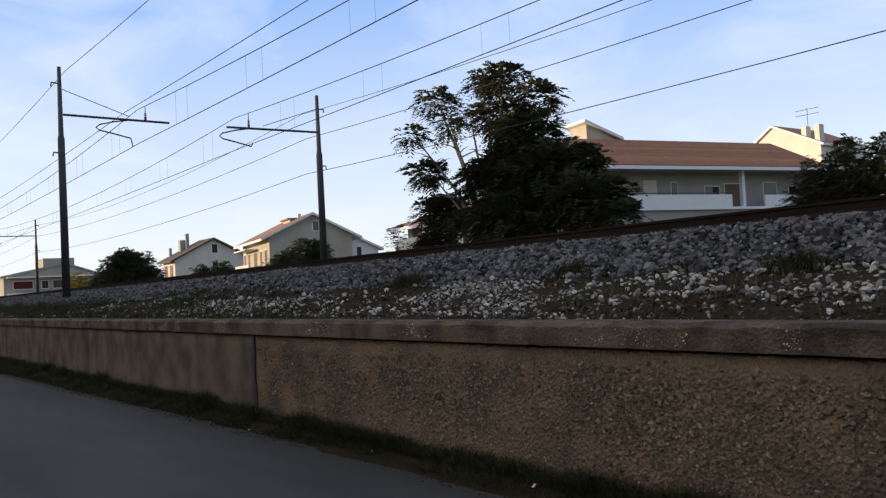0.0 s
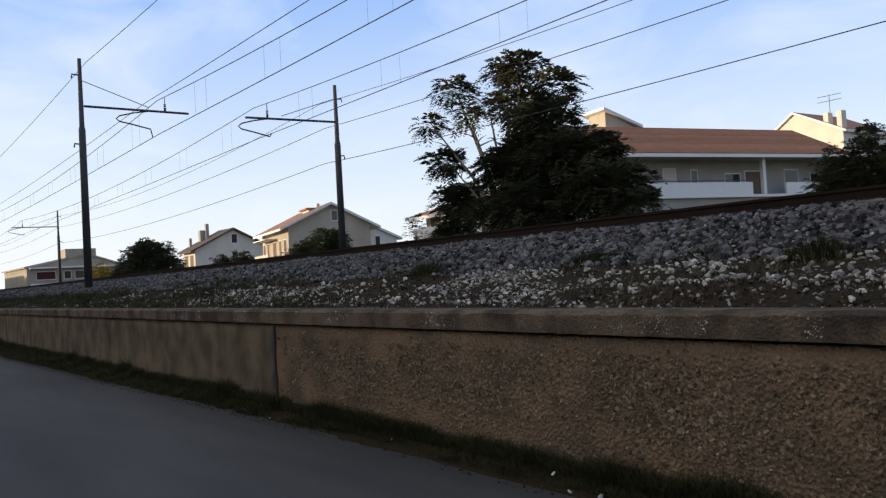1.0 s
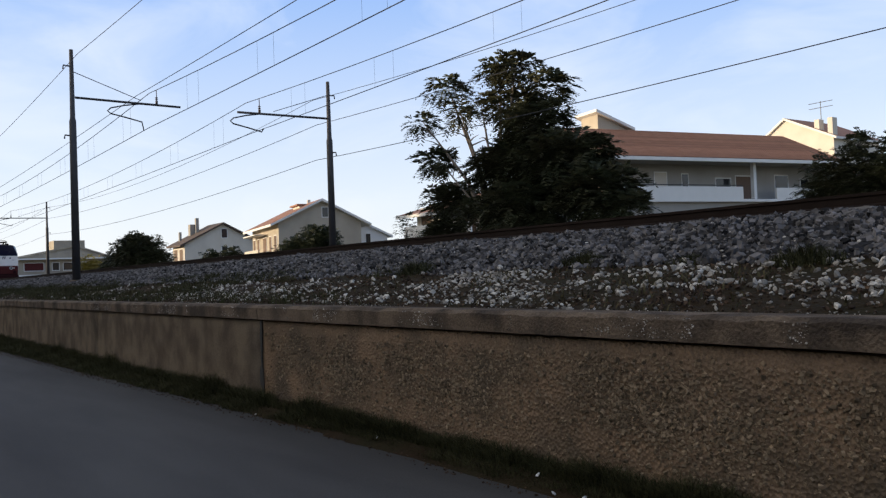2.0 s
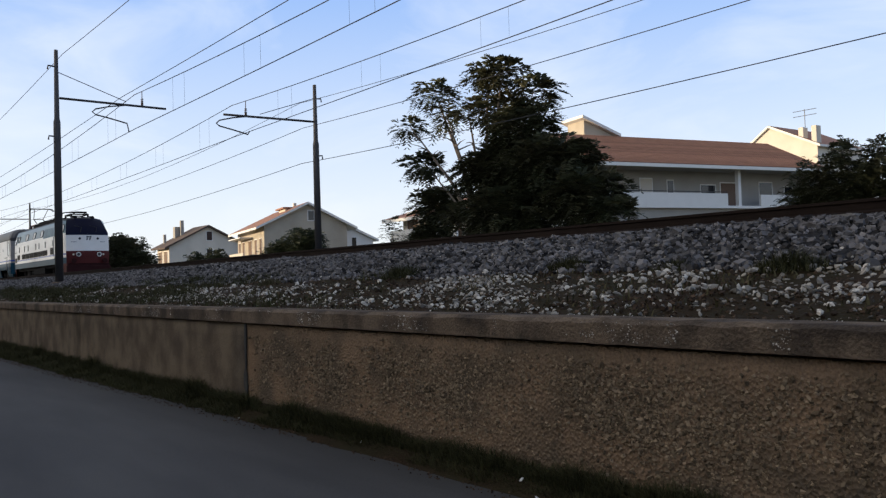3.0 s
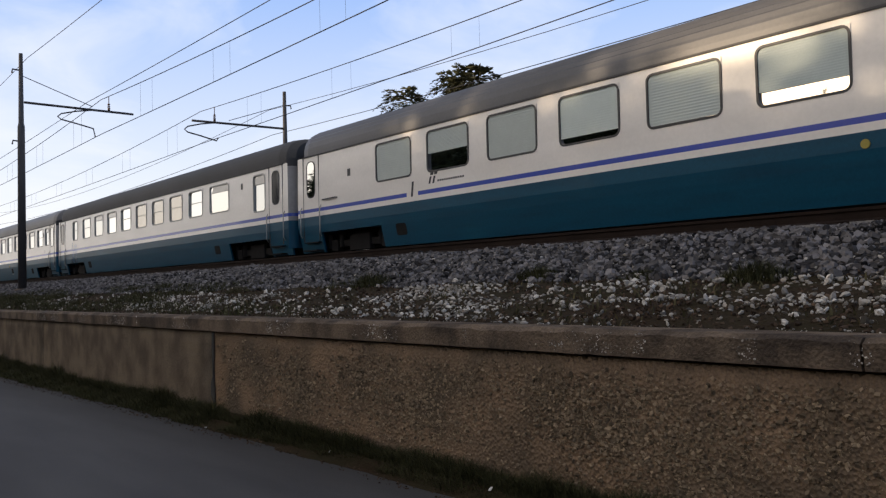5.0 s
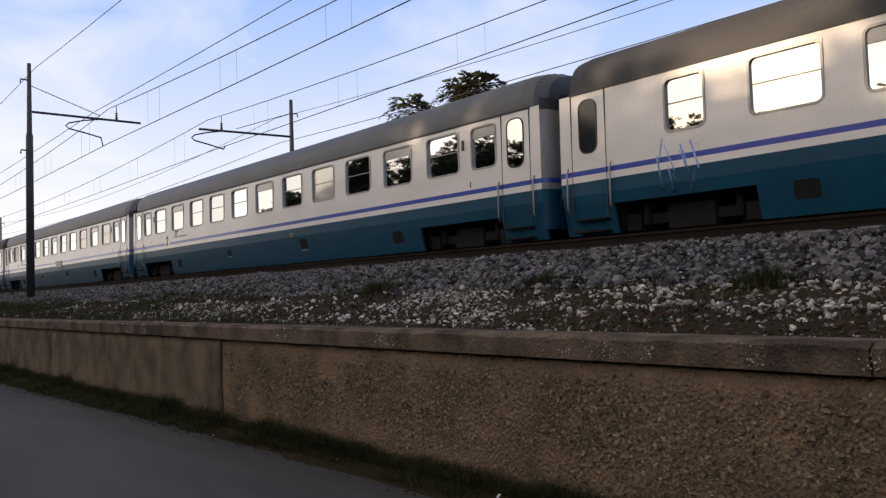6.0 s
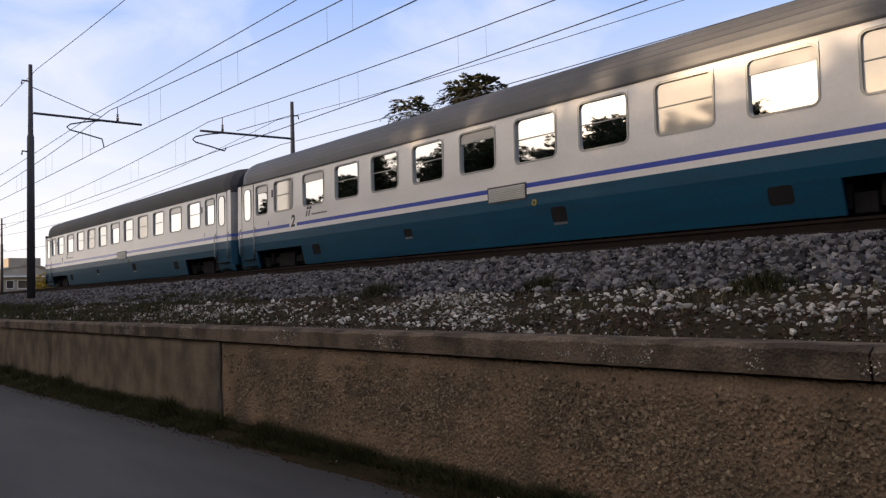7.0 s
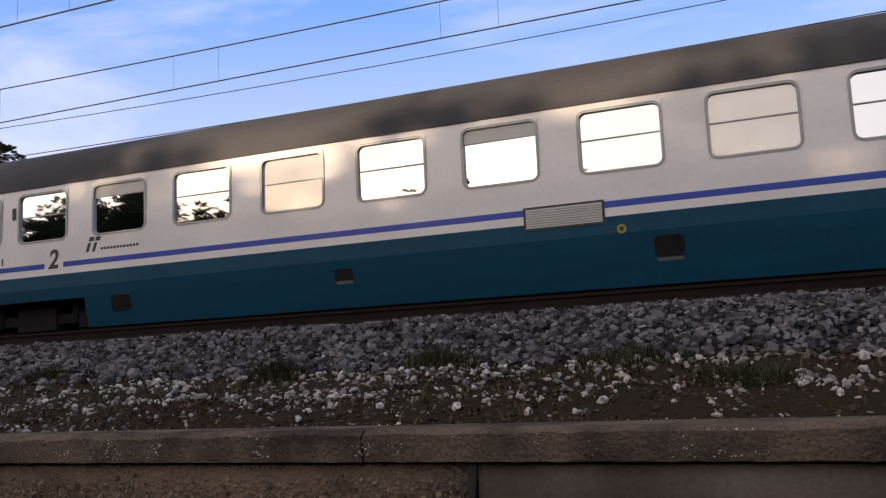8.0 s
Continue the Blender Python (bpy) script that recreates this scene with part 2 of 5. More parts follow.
def veiled_glass():
    """The same glass with a pale curtain drawn close behind it."""
    m = bpy.data.materials.new("veiled_glass")
    m.use_nodes = True
    n, link = m.node_tree.nodes, m.node_tree.links
    s = n["Principled BSDF"]
    s.inputs["Metallic"].default_value, s.inputs["Roughness"].default_value = 0.45, 0.05
    folds = n.new("ShaderNodeTexNoise")
    folds.inputs["Scale"].default_value, folds.inputs["Detail"].default_value = 3.0, 4
    mix = n.new("ShaderNodeMixRGB")
    mix.inputs["Color1"].default_value, mix.inputs["Color2"].default_value = (0.56, 0.52, 0.46, 1), (0.68, 0.64, 0.57, 1)
    link.new(folds.outputs["Fac"], mix.inputs["Fac"])
    link.new(mix.outputs["Color"], s.inputs["Base Color"])
    return m


M["veiled_glass"] = veiled_glass()


# ---- mesh helpers ----
def box(bm, x0, x1, y0, y1, z0, z1, mat=0):
    v = [bm.verts.new((x, y, z)) for x in (x0, x1) for y in (y0, y1) for z in (z0, z1)]
    for a in ((0, 1, 3, 2), (4, 6, 7, 5), (0, 4, 5, 1), (2, 3, 7, 6), (0, 2, 6, 4), (1, 5, 7, 3)):
        bm.faces.new([v[i] for i in a]).material_index = mat


def quad(bm, pts, mat=0):
    f = bm.faces.new([bm.verts.new(p) for p in pts])
    f.material_index = mat
    return f


def tube(bm, pts, radii, sides=8, caps=True, mat=0):
    """A tube along a line of points."""
    pts = [Vector(p) for p in pts]
    if not hasattr(radii, "__len__"):
        radii = [radii] * len(pts)
    rings = []
    for i, p in enumerate(pts):
        way = (pts[min(i + 1, len(pts) - 1)] - pts[max(i - 1, 0)]).normalized()
        a = way.cross(Vector((0, 0, 1)) if abs(way.z) < 0.9 else Vector((1, 0, 0))).normalized()
        b = way.cross(a)
        rings.append([bm.verts.new(p + (a * math.cos(k * math.tau / sides) + b * math.sin(k * math.tau / sides)) * radii[i]) for k in range(sides)])
    for r, s in zip(rings, rings[1:]):
        for k in range(sides):
            f = bm.faces.new((r[k], r[(k + 1) % sides], s[(k + 1) % sides], s[k]))
            f.smooth, f.material_index = sides > 5, mat
    if caps:
        bm.faces.new(rings[0]).material_index = mat
        bm.faces.new(rings[-1][::-1]).material_index = mat


def rounded(w, h, r, n=4):
    """The outline of a rounded rectangle about the origin."""
    out = []
    for cx, cy, a in ((w / 2 - r, h / 2 - r, 0), (-w / 2 + r, h / 2 - r, 90), (-w / 2 + r, -h / 2 + r, 180), (w / 2 - r, -h / 2 + r, 270)):
        for k in range(n + 1):
            t = radians(a + 90 * k / n)
            out.append((cx + r * math.cos(t), cy + r * math.sin(t)))
    return out


def ring_frame(bm, cx, cz, w, h, r, wide, y_out, y_in, mat=0, outer=None):
    """A rounded window frame in a wall whose face is at y_out."""
    a, b = rounded(w + 2 * wide, h + 2 * wide, outer or r + wide), rounded(w, h, r)
    A = [bm.verts.new((cx + x, y_out, cz + z)) for x, z in a]
    B = [bm.verts.new((cx + x, y_out, cz + z)) for x, z in b]
    A2 = [bm.verts.new((cx + x, y_in, cz + z)) for x, z in a]
    B2 = [bm.verts.new((cx + x, y_in, cz + z)) for x, z in b]
    n = len(a)
    for k in range(n):
        j = (k + 1) % n
        for f in ((A[k], A[j], B[j], B[k]), (B[k], B[j], B2[j], B2[k]), (A[j], A[k], A2[k], A2[j])):
            bm.faces.new(f).material_index = mat


def plate_at(bm, cx, cz, w, h, r, y_front, thick, mat=0):
    """A thin rounded plate standing in the plane y = y_front."""
    a = rounded(w, h, r)
    A = [bm.verts.new((cx + x, y_front, cz + z)) for x, z in a]
    B = [bm.verts.new((cx + x, y_front + thick, cz + z)) for x, z in a]
    bm.faces.new(A).material_index = mat
    bm.faces.new(B[::-1]).material_index = mat
    for k in range(len(a)):
        j = (k + 1) % len(a)
        bm.faces.new((A[k], B[k], B[j], A[j])).material_index = mat


def mesh_from(bm, name, mats, fix=True):
    if fix:
        bmesh.ops.recalc_face_normals(bm, faces=bm.faces)
    me = bpy.data.meshes.new(name)
    bm.to_mesh(me)
    bm.free()
    for m in mats if isinstance(mats, (list, tuple)) else [mats]:
        me.materials.append(M[m])
    return me


def part(name, bm, mats, parent=None, label="", fix=True, bevel=0.0):
    ob = new(name, mesh_from(bm, name, mats, fix))
    ob.parent = parent
    if label:
        tagged(ob, label)
    if bevel:
        b = ob.modifiers.new("edge", "BEVEL")
        b.width, b.segments, b.limit_method = bevel, 2, "ANGLE"
    return ob


def share(name, me, parent, m=None):
    ob = new(name, me)
    ob.parent = parent
    if m is not None:
        ob.matrix_basis = m
    return ob


def thing(name, label, category, m=None, group="", kind=""):
    ob = new(name)
    ob.empty_display_size = 0.2
    if m is not None:
        ob.matrix_basis = m
    return tagged(ob, label, category, group, kind)


# ---- stones, made in bulk ----
STONE_V = np.array([(-1, -1, -1), (1, -1, -1), (1, 1, -1), (-1, 1, -1), (-1, -1, 1), (1, -1, 1), (1, 1, 1), (-1, 1, 1)], float) * 0.62
STONE_F = np.array([(0, 3, 2, 1), (4, 5, 6, 7), (0, 1, 5, 4), (1, 2, 6, 5), (2, 3, 7, 6), (3, 0, 4, 7)])


G = (1 + 5 ** 0.5) / 2
ROUND_V = np.array([(-1, G, 0), (1, G, 0), (-1, -G, 0), (1, -G, 0), (0, -1, G), (0, 1, G), (0, -1, -G), (0, 1, -G), (G, 0, -1), (G, 0, 1), (-G, 0, -1), (-G, 0, 1)], float) / 1.9 * 0.66
_d = np.linalg.norm(ROUND_V[:, None] - ROUND_V[None], axis=2)
ROUND_F = np.array([(i, j, k) if np.dot(np.cross(ROUND_V[j] - ROUND_V[i], ROUND_V[k] - ROUND_V[i]), ROUND_V[i]) > 0 else (i, k, j)
                    for i in range(12) for j in range(i + 1, 12) for k in range(j + 1, 12) if max(_d[i, j], _d[j, k], _d[i, k]) < 0.8])


def stones_mesh(name, places, sizes, rng, mat, flat=0.75, worn=False):
    """Angular stones of given places and sizes, joined in one mesh."""
    n = len(places)
    base, tri = (ROUND_V, ROUND_F) if worn else (STONE_V, STONE_F)
    v = np.repeat(base[None], n, 0) * (1 + rng.uniform(-0.42, 0.3, (n, len(base), 3)))
    v *= (np.asarray(sizes)[:, None] * rng.uniform((0.7, 0.6, flat * 0.7), (1.25, 1.1, flat * 1.2), (n, 3)))[:, None, :]
    q = rng.normal(size=(n, 4)) * (1, 0.35, 0.35, 1)
    q /= np.linalg.norm(q, axis=1)[:, None]
    w, x, y, z = q.T
    R = np.stack([np.stack([1 - 2 * (y * y + z * z), 2 * (x * y - z * w), 2 * (x * z + y * w)], 1),
                  np.stack([2 * (x * y + z * w), 1 - 2 * (x * x + z * z), 2 * (y * z - x * w)], 1),
                  np.stack([2 * (x * z - y * w), 2 * (y * z + x * w), 1 - 2 * (x * x + y * y)], 1)], 1)
    v = np.einsum("nij,nkj->nki", R, v) + np.asarray(places)[:, None, :]
    faces = (tri[None] + len(base) * np.arange(n)[:, None, None]).reshape(-1, tri.shape[1])
    me = bpy.data.meshes.new(name)
    me.from_pydata(v.reshape(-1, 3).tolist(), [], faces.tolist())
    me.materials.append(M[mat])
    return me


def blades_mesh(name, places, heights, rng, mat, width=0.012):
    """Grass blades, each a bent pair of faces."""
    n = len(places)
    a = rng.uniform(0, math.tau, n)
    lean = rng.uniform(0.2, 1.5, n) * heights
    p = np.asarray(places)
    side = np.stack([-np.sin(a), np.cos(a), 0 * a], 1) * width
    out = np.stack([np.cos(a), np.sin(a), 0 * a], 1)
    up = np.array((0, 0, 1.0))
    mid = p + out * (lean * 0.3)[:, None] + up * (heights * 0.6)[:, None]
    tip = p + out * lean[:, None] + up * heights[:, None]
    v = np.stack([p - side, p + side, mid + side * 0.7, mid - side * 0.7, tip], 1).reshape(-1, 3)
    b = 5 * np.arange(n)
    faces = [f for k in b.tolist() for f in ((k, k + 1, k + 2, k + 3), (k + 3, k + 2, k + 4))]
    me = bpy.data.meshes.new(name)
    me.from_pydata(v.tolist(), [], faces)
    me.materials.append(M[mat])
    return me


# ---- ground, road, retaining wall, embankment ----
RAIL_Z = 2.31
TRACKS = (10.1, 14.0)            # centre lines
WALL_Y, WALL_TOP, COPING_LOW = 4.52, 1.265, 1.088


def bed_height(y):
    """The embankment's cross-section."""
    ys = (4.5, 4.95, 5.6, 6.75, 8.35, 8.9, 15.6, 17.5, 19.0)
    zs = (1.16, 1.24, 1.38, 1.60, 2.02, 2.10, 2.10, 1.75, 1.70)
    return float(np.interp(y, ys, zs))


def road_edge(x):
    """Where the asphalt frays out towards the wall."""
    return float(np.interp(x, (-60, -24.4, -18.8, -13.6, -9.8, -7.9, -5.2), (3.5, 3.69, 3.84, 3.98, 4.15, 4.22, 4.24))) + 0.07 * noise.noise((x * 0.45, 3, 0)) + 0.05 * noise.noise((x * 2.1, 8, 0))


def build_ground():
    bm = bmesh.new()
    xs = [-3000, -600, -250, -120, -60, -20, 20, 60, 150, 600, 3000]
    ys = [(-3000, -0.12), (-400, -0.12), (-120, -0.12), (-30, -0.10), (-6.0, -0.06), (4.4, -0.05), (4.8, -0.05), (5.2, 1.0), (18.5, 1.55), (24, 1.75), (60, 1.9), (200, 1.9), (700, 1.9), (3000, 1.9)]
    rows = [[bm.verts.new((x, y, z)) for x in xs] for y, z in ys]
    for r, s in zip(rows, rows[1:]):
        for k in range(len(xs) - 1):
            bm.faces.new((r[k], r[k + 1], s[k + 1], s[k]))
    tagged(part("ground", bm, "field"), "dry grassy ground reaching to the horizon", "ground", kind="structure")
    # the road: a sheet with a worn edge
    bm = bmesh.new()
    n = 260
    near, far = [], []
    for k in range(n + 1):
        x = -150 + 190 * k / n
        edge = road_edge(x)
        far.append((bm.verts.new((x, edge, 0.0)), bm.verts.new((x, edge + 0.03, -0.045))))
        near.append(bm.verts.new((x, -4.6, 0.0)))
    mids = [[bm.verts.new((v.co.x, y, 0.02 * noise.noise((v.co.x * 0.3, y, 1)))) for v in near] for y in (-1.5, 1.0, 3.0)]
    lines = [near, *mids, [f[0] for f in far], [f[1] for f in far]]
    for r, s in zip(lines, lines[1:]):
        for k in range(n):
            bm.faces.new((r[k], r[k + 1], s[k + 1], s[k])).smooth = True
    tagged(part("road", bm, "asphalt"), "grey worn asphalt road with a ragged edge", "road", kind="structure")
    # the verge between road and wall
    bm = bmesh.new()
    m = 400
    cols = []
    for j, y in enumerate((3.3, 3.9, 4.25, 4.45, 4.62)):
        cols.append([bm.verts.new((-150 + 190 * k / m, y, (-0.055, -0.03, 0.03, 0.09, 0.12)[j] + 0.03 * noise.noise((k * 0.35, y * 4, 5)))) for k in range(m + 1)])
    for r, s in zip(cols, cols[1:]):
        for k in range(m):
            bm.faces.new((r[k], r[k + 1], s[k + 1], s[k])).smooth = True
    tagged(part("verge", bm, "soil"), "strip of bare soil and weeds along the wall's foot", "verge", kind="structure")


def open_at(x):
    """Half the width of the joint between two wall panels."""
    return 0.03 if x in (-10.43, -1.55) else 0.003


def build_wall():
    wall = thing("retaining_wall", "long low concrete retaining wall, stained brown", "wall", kind="structure")
    joints = [-150, -101.2, -84.7, -68.2, -51.7, -35.2, -18.68, -10.43, -1.55, 6.1, 14.3, 40]
    for a, b in zip(joints, joints[1:]):
        smooth_one = a in (-1.55,)
        bm = bmesh.new()
        n = max(2, int((b - a) / 0.5))
        front = [[bm.verts.new((a + open_at(a) + (b - a - open_at(a) - open_at(b)) * k / n, WALL_Y + 0.012 * noise.noise((a + (b - a) * k / n, z * 2, 2)), z)) for k in range(n + 1)] for z in (-0.3, 0.25, 0.6, 0.9, COPING_LOW - 0.02)]
        back = [[bm.verts.new((v.co.x, WALL_Y + 0.45, v.co.z)) for v in r] for r in (front[0], front[-1])]
        for r, s in zip(front, front[1:]):
            for k in range(n):
                bm.faces.new((r[k], r[k + 1], s[k + 1], s[k])).smooth = True
        for k in range(n):
            bm.faces.new((front[-1][k], front[-1][k + 1], back[1][k + 1], back[1][k]))
            bm.faces.new((back[0][k], back[0][k + 1], back[1][k + 1], back[1][k]))
        for k in (0, n):
            bm.faces.new([r[k] for r in front] + [back[1][k], back[0][k]])
        part("wall_panel", bm, "smooth_wall" if smooth_one else "old_wall" if b <= -10.4 else "rough_wall", wall, "panel of rough exposed pebbles" if b > -10.4 and not smooth_one else "smooth weathered concrete panel with stains")
    cop = [-150, -101.2, -84.7, -68.2, -51.7, -35.2, -26.9, -18.68, -10.43, -2.18, 6.1, 14.3, 40]
    for a, b in zip(cop, cop[1:]):
        bm = bmesh.new()
        n = max(2, int((b - a) / (0.06 if -22 < a < 5 else 0.4)))
        prof = ((0.05, COPING_LOW), (-0.055, COPING_LOW), (-0.065, WALL_TOP - 0.03), (-0.02, WALL_TOP), (0.42, WALL_TOP - 0.01), (0.42, COPING_LOW))
        rows = []
        for k in range(n + 1):
            x = a + 0.008 + (b - a - 0.016) * k / n
            rows.append([bm.verts.new((x, WALL_Y + y + (0.02 * noise.noise((x * 2.7, z * 9, 4)) if i in (1, 2, 3) else 0), z + (0.014 * noise.noise((x * 5.3, y * 5, 7)) + 0.01 * noise.noise((x * 14, y * 5, 3)) if i in (2, 3) else 0.006 * noise.noise((x * 9, 1, 3)) if i == 1 else 0))) for i, (y, z) in enumerate(prof)])
        for r, s in zip(rows, rows[1:]):
            for i in range(len(prof)):
                j = (i + 1) % len(prof)
                bm.faces.new((r[i], r[j], s[j], s[i]))
        bm.faces.new(rows[0])
        bm.faces.new(rows[-1][::-1])
        part("coping", bm, "coping", wall, "chipped grey concrete coping")
    # dark strips with ragged edges over the joints between the panels
    rng = np.random.default_rng(15)
    for x in (-10.43, -1.55):
        bm = bmesh.new()
        for s in (-1, 1):
            line = []
            for k in range(15):
                z = -0.05 + 1.12 * k / 14
                w = 0.012 + 0.05 * max(0, noise.noise((z * 3.1, x + s, 2)) + 0.1) + (0.05 if 3 < k < 7 and s < 0 else 0)
                line.append((bm.verts.new((x, WALL_Y - 0.017, z)), bm.verts.new((x + s * w, WALL_Y - 0.015, z)), bm.verts.new((x + s * w, WALL_Y + 0.03, z))))
            for a, b in zip(line, line[1:]):
                bm.faces.new((a[0], a[1], b[1], b[0]))
                bm.faces.new((a[1], a[2], b[2], b[1]))
        part("joint_stain", bm, "damp", wall, "dark stained joint between two panels")
    rng = np.random.default_rng(5)
    n = 30000
    x = -10.3 + 8.7 * rng.random(n) ** 0.8
    z = 0.12 + 0.9 * (rng.random(n) * 0.5 + rng.random(n) * 0.5)
    keep = rng.random(n) < np.array([0.62 - 0.07 * max(0.0, -a - 5.0) + 0.8 * noise.noise((a * 0.9, b * 1.6, 3)) + 0.5 * noise.noise((a * 2.9, b * 4.1, 9)) for a, b in zip(x, z)])
    x, z = x[keep], z[keep]
    me = stones_mesh("pebble_facing", np.stack([x, np.full(len(x), WALL_Y + 0.002), z], 1), 0.005 + 0.020 * rng.random(len(x)) ** 2.2, rng, "pebble")
    tagged(share("pebble_facing", me, wall), "small brown pebbles standing out of the wall", kind="stuff")


def build_embankment():
    bm = bmesh.new()
    ys = [4.55, 4.95, 5.25, 5.6, 6.0, 6.4, 6.75, 7.1, 7.5, 7.9, 8.35, 8.9, 9.3, 12.0, 15.6, 17.5, 19.0]
    xs = [-400, -250] + [-160 + 4 * k for k in range(25)] + [-60 + 0.5 * k for k in range(150)] + [15 + 5 * k for k in range(6)] + [80, 200]
    rows = [[bm.verts.new((x, y, bed_height(y) + (0.05 * noise.noise((x * 0.8, y * 0.9, 1)) + 0.03 * noise.noise((x * 2.6, y * 2.6, 6))) * (1 if 4.6 < y < 9 else 0))) for x in xs] for y in ys]
    for r, s, y in zip(rows, rows[1:], ys):
        for k in range(len(xs) - 1):
            f = bm.faces.new((r[k], r[k + 1], s[k + 1], s[k]))
            f.smooth, f.material_index = True, 0 if y < 6.7 else 1
    bank = tagged(part("embankment", bm, ["soil", "ballast_bed"]), "railway embankment of soil and grey crushed stone", "embankment", kind="structure")
    rng = np.random.default_rng(11)

    def scatter(n, x0, x1, y0, y1, lo, hi, mat, name, label, up=0.25, power=1.0, patch=None):
        x = x1 - (x1 - x0) * rng.random(n) ** power
        y = rng.uniform(y0, y1, n)
        if patch is not None:
            keep = rng.random(len(x)) < np.array([0.5 + 1.3 * noise.noise((a * 0.55, b * 1.1, patch)) + 0.7 * noise.noise((a * 2.2, b * 3.1, patch)) for a, b in zip(x, y)])
            x, y = x[keep], y[keep]
        s = rng.uniform(lo, hi, len(x)) * rng.uniform(0.75, 1.25, len(x))
        z = np.array([bed_height(b) for b in y]) + s * up + 0.05 * np.array([noise.noise((a * 0.8, b * 0.9, 1)) for a, b in zip(x, y)])
        ob = share(name, stones_mesh(name, np.stack([x, y, z], 1), s, rng, mat, worn=mat == "white_stone", flat=0.5 if mat == "white_stone" else 0.75), bank)
        tagged(ob, label, kind="stuff")

    scatter(30000, -48, 9, 6.65, 8.9, 0.018, 0.056, "ballast", "ballast_stones", "grey crushed ballast stones", power=1.25)
    scatter(7000, -110, -40, 6.65, 8.9, 0.04, 0.07, "ballast", "far_ballast_stones", "grey crushed ballast stones")
    scatter(14000, -40, 8, 8.85, 15.4, 0.030, 0.050, "ballast", "track_ballast", "grey ballast between the sleepers")
    scatter(17000, -48, 9, 4.95, 6.8, 0.007, 0.026, "rubble", "rubble", "small brown rubble", power=1.2)
    scatter(5200, -42, -6, 5.05, 6.35, 0.011, 0.034, "white_stone", "pale_rubble", "pale broken stones strewn on the slope", power=1.2, patch=3.0)
    scatter(1500, -17, -6, 5.1, 6.3, 0.026, 0.052, "white_stone", "larger_rubble", "larger pale broken stones on the slope", patch=5.0)
    scatter(5200, -9, 8, 5.7, 6.6, 0.016, 0.058, "white_stone", "larger_rubble", "larger pale broken stones on the slope", patch=5.0)
    scatter(3400, -9, 8, 4.98, 5.9, 0.008, 0.042, "white_stone", "pale_rubble", "pale broken stones strewn on the slope", patch=2.0)
    scatter(2600, -30, 8, 6.6, 8.6, 0.025, 0.045, "white_stone", "pale_ballast", "pale stones among the ballast", patch=7.0)
    scatter(7000, -30, 8, 4.56, 5.0, 0.005, 0.016, "white_stone", "coping_grit", "pale grit along the coping", power=1.1)
    n = 9000
    x = 7 - 26 * rng.random(n) ** 1.2
    keep = np.array([noise.noise((a * 1.1, 2, 8)) + 0.5 * noise.noise((a * 4, 5, 8)) > 0.12 for a in x])
    x = x[keep]
    me = stones_mesh("coping_pebbles", np.stack([x, np.full(len(x), WALL_Y - 0.06), rng.uniform(COPING_LOW + 0.02, WALL_TOP - 0.02, len(x))], 1), 0.0025 + 0.007 * rng.random(len(x)) ** 2, rng, "white_stone")
    tagged(share("coping_pebbles", me, bank), "pale pebbles showing in the worn coping", kind="stuff")
    n = 4000
    x = 6 - 40 * rng.random(n) ** 1.3
    y = np.array([road_edge(a) for a in x]) - 0.02 - 0.25 * rng.random(n) ** 2
    me = stones_mesh("road_grit", np.stack([x, y, np.full(n, 0.006)], 1), rng.uniform(0.004, 0.013, n), rng, "rubble")
    tagged(share("road_grit", me, bank), "loose grit along the road's edge", kind="stuff")
    # the larger pale stones, one by one
    shapes = [stones_mesh("stone", [(0, 0, 0)], [1.0], rng, "white_stone", worn=True) for _ in range(8)]
    for k in range(260):
        x, y = 7 - 34 * rng.random() ** 1.3, 5.05 + 1.75 * rng.random() ** 0.9
        s = 0.035 + 0.05 * rng.random() ** 2
        share("stone", shapes[k % 8], bank, Matrix.LocRotScale((x, y, bed_height(y) + s * 0.3 + 0.05 * noise.noise((x * 0.8, y * 0.9, 1))), Euler((rng.uniform(-0.4, 0.4), rng.uniform(-0.4, 0.4), rng.uniform(0, 6.28))), (s, s, s)))
    for x, y, s in ((-4.3, 6.4, 0.075), (-2.94, 5.05, 0.075), (-2.37, 4.78, 0.06)):
        share("stone", shapes[1], bank, Matrix.LocRotScale((x, y, bed_height(y) + s * 0.5), Euler((0.3, 0.9, x)), (s * 0.8, s, s * 1.2)))


def build_tracks():
    for y in TRACKS:
        track = thing("railway_track", "rusty steel rails on concrete sleepers in ballast", "railway track", kind="structure", group="tracks")
        for side in (-0.755, 0.755):
            bm = bmesh.new()
            prof = ((-0.07, 0), (0.07, 0), (0.07, 0.02), (0.012, 0.04), (0.012, 0.12), (0.036, 0.13), (0.036, 0.165), (-0.036, 0.165), (-0.036, 0.13), (-0.012, 0.12), (-0.012, 0.04), (-0.07, 0.02))
            ends = [[bm.verts.new((x, y + side + a, RAIL_Z - 0.165 + b)) for a, b in prof] for x in (-400, -100, 0, 100, 200)]
            for r, s in zip(ends, ends[1:]):
                for i in range(12):
                    bm.faces.new((r[i], r[(i + 1) % 12], s[(i + 1) % 12], s[i])).material_index = 1 if i == 6 else 0
            part("rail", bm, ["rail", "railhead"], track, "rust-brown rail with a bright worn head")
        bm = bmesh.new()
        box(bm, -0.13, 0.13, -1.15, 1.15, -0.16, 0.0)
        me = mesh_from(bm, "sleeper", "sleeper")
        for k in range(140):
            share("sleeper", me, track, pose(-70 + 0.62 * k, y, RAIL_Z - 0.172))


# ---- catenary poles and wires ----
SPAN, POLE_X = 55.0, -33.0


